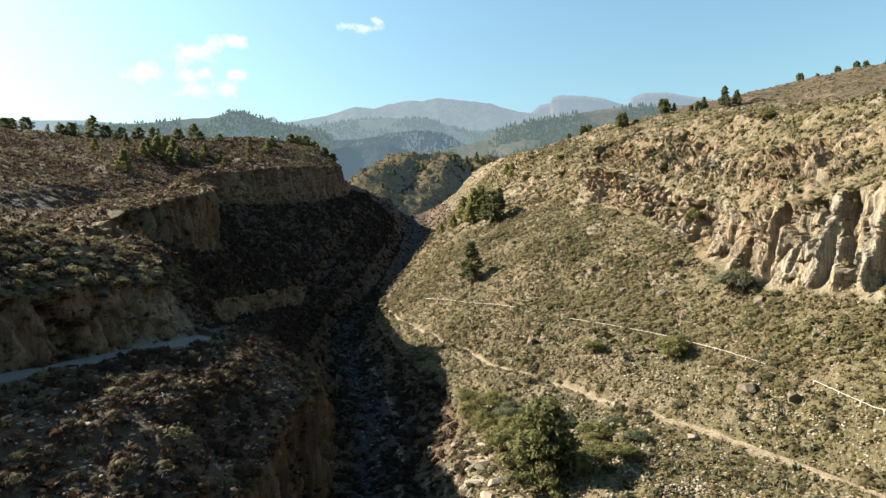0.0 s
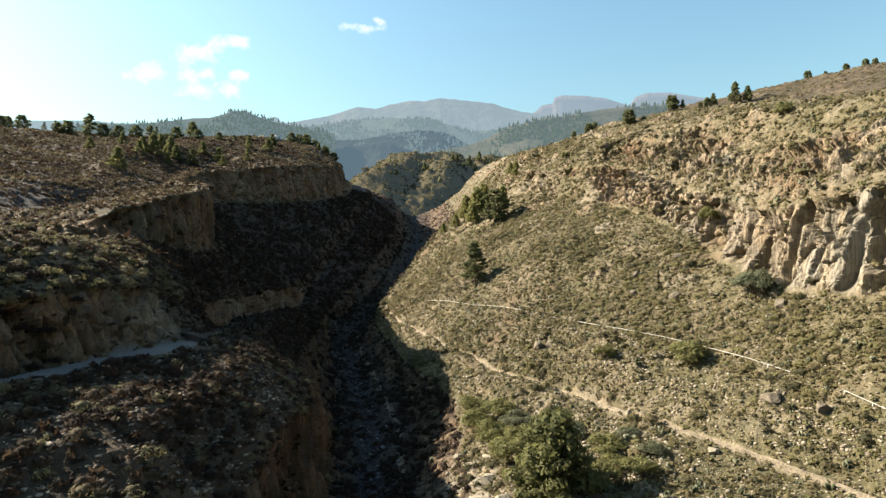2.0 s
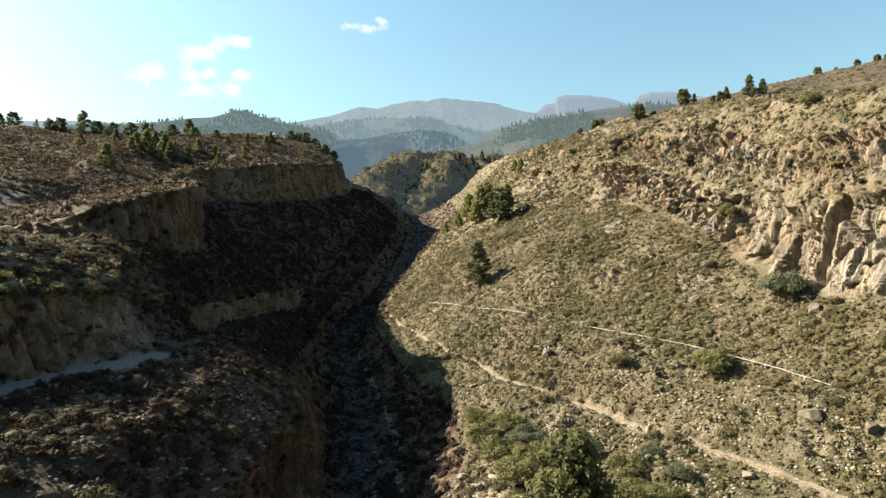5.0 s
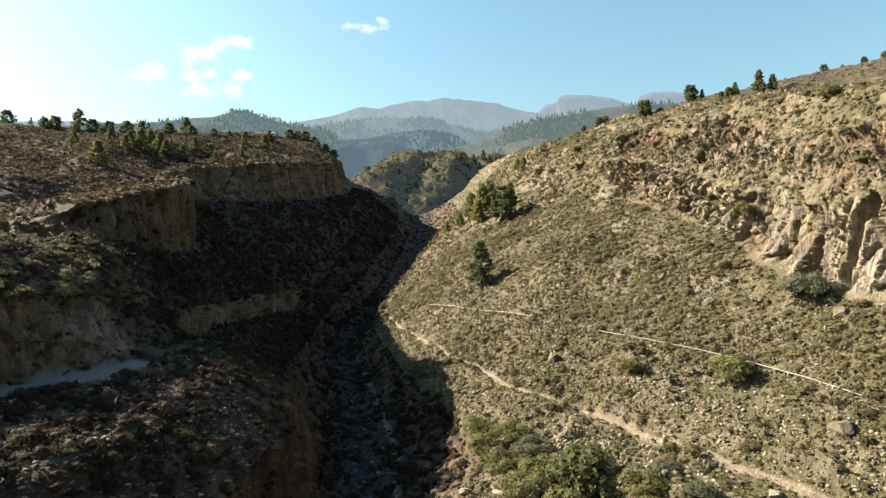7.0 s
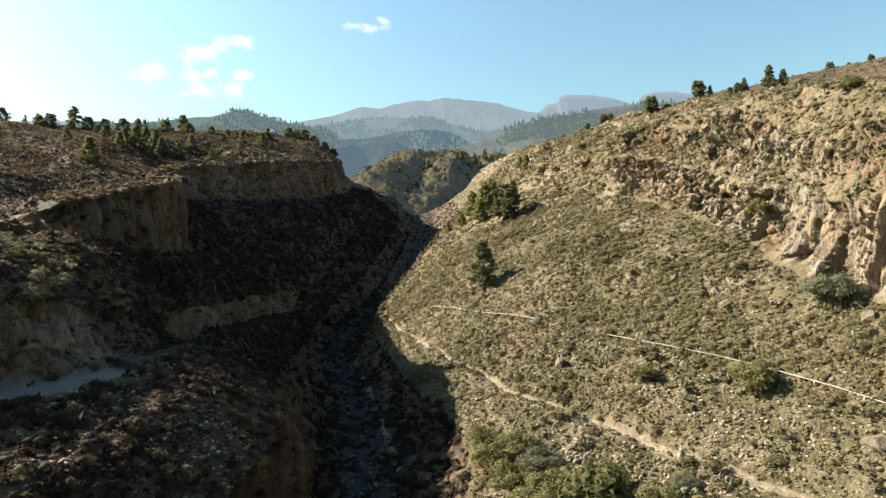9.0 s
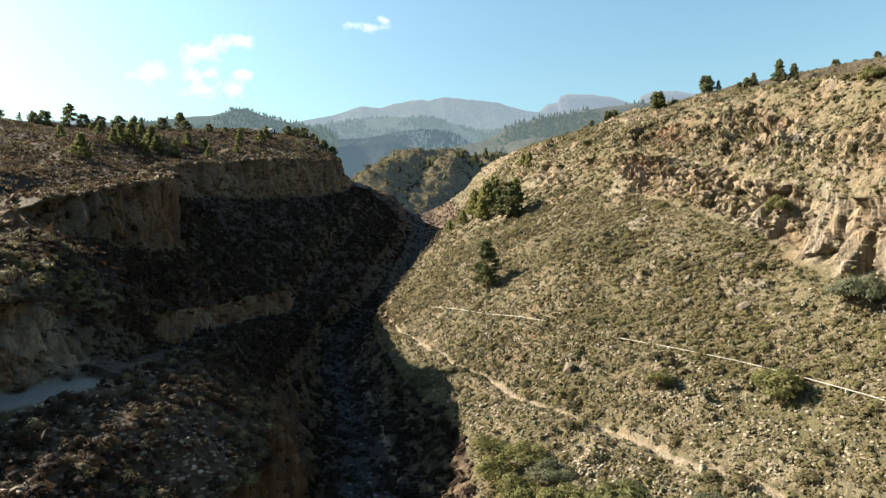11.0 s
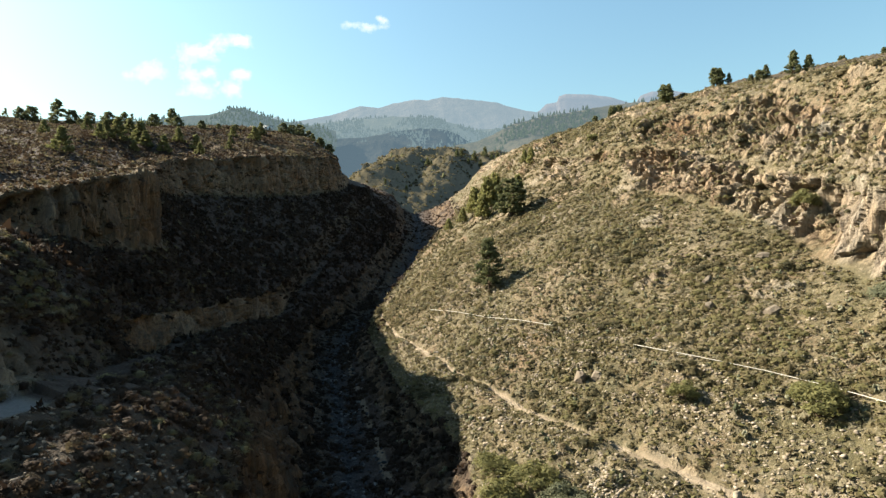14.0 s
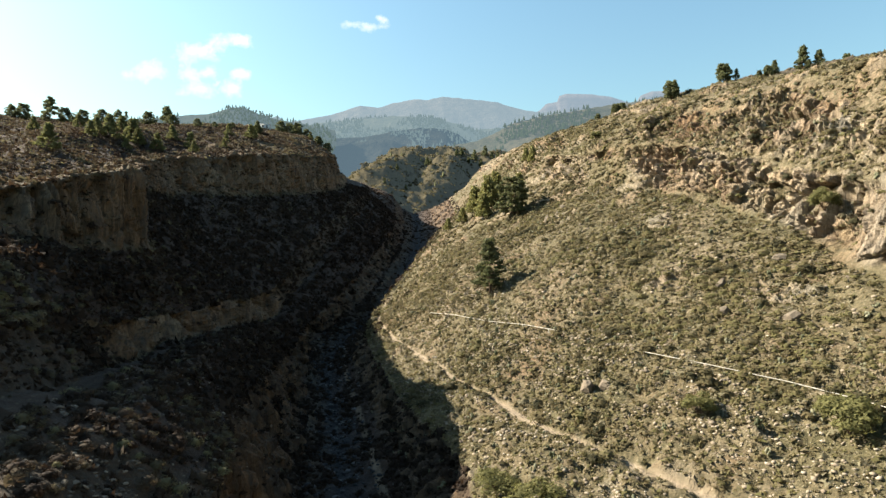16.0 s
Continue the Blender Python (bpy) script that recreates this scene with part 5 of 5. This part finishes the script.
def water_pipe(label, plan):
    root = tagged(new("water_pipe"), label, "pipe")
    pts = [on_ground(x, y) + Vector((0, 0, 0.65)) for x, y in plan]
    fine = [pts[i].lerp(pts[i + 1], k / 4) for i in range(len(pts) - 1) for k in range(4)] + [pts[-1]]
    part("pipe", mesh_of("pipe", *tube(fine, [0.065] * len(fine), 8)), MAT_PIPE, root)
    for i in range(0, len(fine), 3):
        q = fine[i]
        v = np.array([(sx * 0.07, sy * 0.07, z) for z in (-1.0, -0.05) for sx, sy in ((-1, -1), (1, -1), (1, 1), (-1, 1))]) + (*q,)
        part("support", mesh_of("support", v, np.array([(0, 3, 2, 1), (4, 5, 6, 7), (0, 1, 5, 4), (1, 2, 6, 5), (2, 3, 7, 6), (3, 0, 4, 7)]), False), MAT_PIPE, root)
    return root


water_pipe("pale cement water pipe on low supports", [(-6, 218.4), (0.7, 202.7), (8.2, 189), (14.7, 178.8), (20.4, 169.3)])
water_pipe("long pale cement water pipe across the scrub slope", [(30.9, 150.1), (37.3, 140), (44.3, 131.7), (48.4, 124.3), (52.2, 112.6), (54.8, 104.2)])
water_pipe("short length of pale water pipe near the cliff", [(57.2, 94.6), (58.4, 88.5), (58.7, 83.4), (59.5, 77)])


# ---------------------------------------------------------------- boulders
def boulder(label, x, y, wide, high, mat, seed, turn=0.0, rise=0.22):
    """A broken block: a lumpy stone cut by a dozen chance planes, sunk into the ground."""
    r = random.Random(seed)
    bm = bmesh.new()
    bmesh.ops.create_icosphere(bm, subdivisions=4, radius=1)
    off = Vector((seed * 3.7, seed * 1.3, 0))
    cuts = [(Vector((r.gauss(0, 1), r.gauss(0, 1), r.gauss(0.2, 0.8))).normalized(), r.uniform(0.5, 0.82)) for _ in range(12)]
    for v in bm.verts:
        q = v.co.copy()
        v.co *= 1 + 0.30 * noise.noise(q * 1.1 + off)
        for axis, reach in cuts:
            d = v.co.dot(axis)
            if d > reach:
                v.co -= axis * (d - reach)
        v.co *= 1 + 0.05 * noise.noise(q * 5 + off) + 0.03 * noise.noise(q * 11 + off)
        v.co = Vector((v.co.x * wide * 0.62, v.co.y * wide * 0.5, v.co.z * high * 0.62))
    me = bpy.data.meshes.new("boulder")
    bm.to_mesh(me)
    bm.free()
    me.materials.append(mat)
    ob = tagged(new("boulder", me), label, "rock")
    ob.matrix_world = Matrix.Translation(on_ground(x, y) + Vector((0, 0, rise * high))) @ Matrix.Rotation(radians(turn), 4, "Z")
    return ob


for label, x, y, wide, high, mat, seed in (("white boulder beside the footpath", 32.6, 115.6, 1.5, 1.3, MAT_PALE, 1), ("dark split boulder on the terraced slope", 21.4, 149, 2.6, 2.2, MAT_ROCK, 2), ("dark boulder on the terraced slope", 24, 148, 2.0, 1.8, MAT_ROCK, 3),
                                           ("square grey block on the slope", 54.2, 94.4, 2.2, 1.8, MAT_ROCK, 4), ("brown outcrop boulder above the path", 50.5, 101.5, 3.4, 2.2, MAT_ROCK, 5), ("small pale boulder on the terraces", 42.5, 129, 0.8, 0.8, MAT_PALE, 6),
                                           ("flat brown boulder on the slope", 50.8, 142.3, 2.8, 1.6, MAT_ROCK, 7), ("pale boulder below the path", 39.5, 97, 1.6, 1.2, MAT_PALE, 8), ("dark stump-like rock on the slope", 28.3, 232, 1.6, 2.4, MAT_ROCK, 9),
                                           ("tan boulder under the cliff", 61.5, 119.5, 2.2, 2.0, MAT_ROCK, 10), ("pale rock at the foot of the cliff", 59, 118, 2.0, 1.5, MAT_PALE, 16), ("brown boulder on the scrub slope", 44, 150, 1.8, 1.8, MAT_ROCK, 11), ("brown boulder on the scrub slope", 47, 158, 1.9, 1.7, MAT_ROCK, 12),
                                           *[("pale grey rock of the bank below the footpath", x, y, w, 0.7 * h, MAT_PALE, k) for x, y, w, h, k in ((4.5, 112, 3.2, 2.0, 21), (7.5, 113.5, 2.2, 1.3, 22), (3.0, 106, 2.6, 2.2, 23), (7.0, 104.5, 3.8, 2.0, 24), (10.5, 103, 2.0, 1.2, 25), (5.0, 98, 3.0, 2.2, 26), (8.5, 95.5, 3.4, 2.4, 27), (12.0, 96, 2.2, 1.6, 28), (6.5, 91, 2.8, 2.0, 29), (10.5, 89, 2.4, 1.8, 30), (2.6, 117, 2.0, 1.6, 31))],
                                           ("dark flat boulder near the band of rock", 57, 158, 3.0, 1.5, MAT_ROCK, 13), ("brown rock on the upper slope", 34, 238, 2.2, 1.2, MAT_ROCK, 14)):
    boulder(label, x, y, wide, high, mat, seed, seed * 47, 0.0 if seed > 20 else 0.22)


# ---------------------------------------------------------------- the white house and clutter on the plateau
MAT_WHITE = plain_material("white_wall", (0.525, 0.525, 0.51), (0.615, 0.615, 0.6), 0.6, 0.8)
MAT_ROOF = plain_material("roof_sheet", (0.45, 0.465, 0.465), (0.562, 0.57, 0.57), 0.6, 0.5)
MAT_DARK = plain_material("dark_glass", (0.015, 0.0165, 0.0188), (0.03, 0.0315, 0.0338), 1.0, 0.2)


def box(x0, y0, z0, x1, y1, z1):
    v = np.array([(x, y, z) for z in (z0, z1) for x, y in ((x0, y0), (x1, y0), (x1, y1), (x0, y1))])
    return v, np.array([(0, 3, 2, 1), (4, 5, 6, 7), (0, 1, 5, 4), (1, 2, 6, 5), (2, 3, 7, 6), (3, 0, 4, 7)])


house = tagged(new("house"), "small white flat-roofed house on the plateau edge", "house")
part("wall", mesh_of("wall", *joined([box(-3.5, -2.2, -0.8, 3.5, 2.2, 2.7)]), False), MAT_WHITE, house)
part("roof", mesh_of("roof", *box(-3.8, -2.5, 2.7, 3.8, 2.5, 2.95), False), MAT_ROOF, house)
part("door", mesh_of("door", *box(0.6, -2.26, 0.0, 1.5, -2.2, 2.05), False), MAT_DARK, house)
part("window", mesh_of("window", *box(-2.4, -2.26, 0.9, -1.0, -2.2, 1.9), False), MAT_DARK, house)
house.matrix_basis = Matrix.Translation(on_ground(-131, 484)) @ Matrix.Rotation(radians(20), 4, "Z")
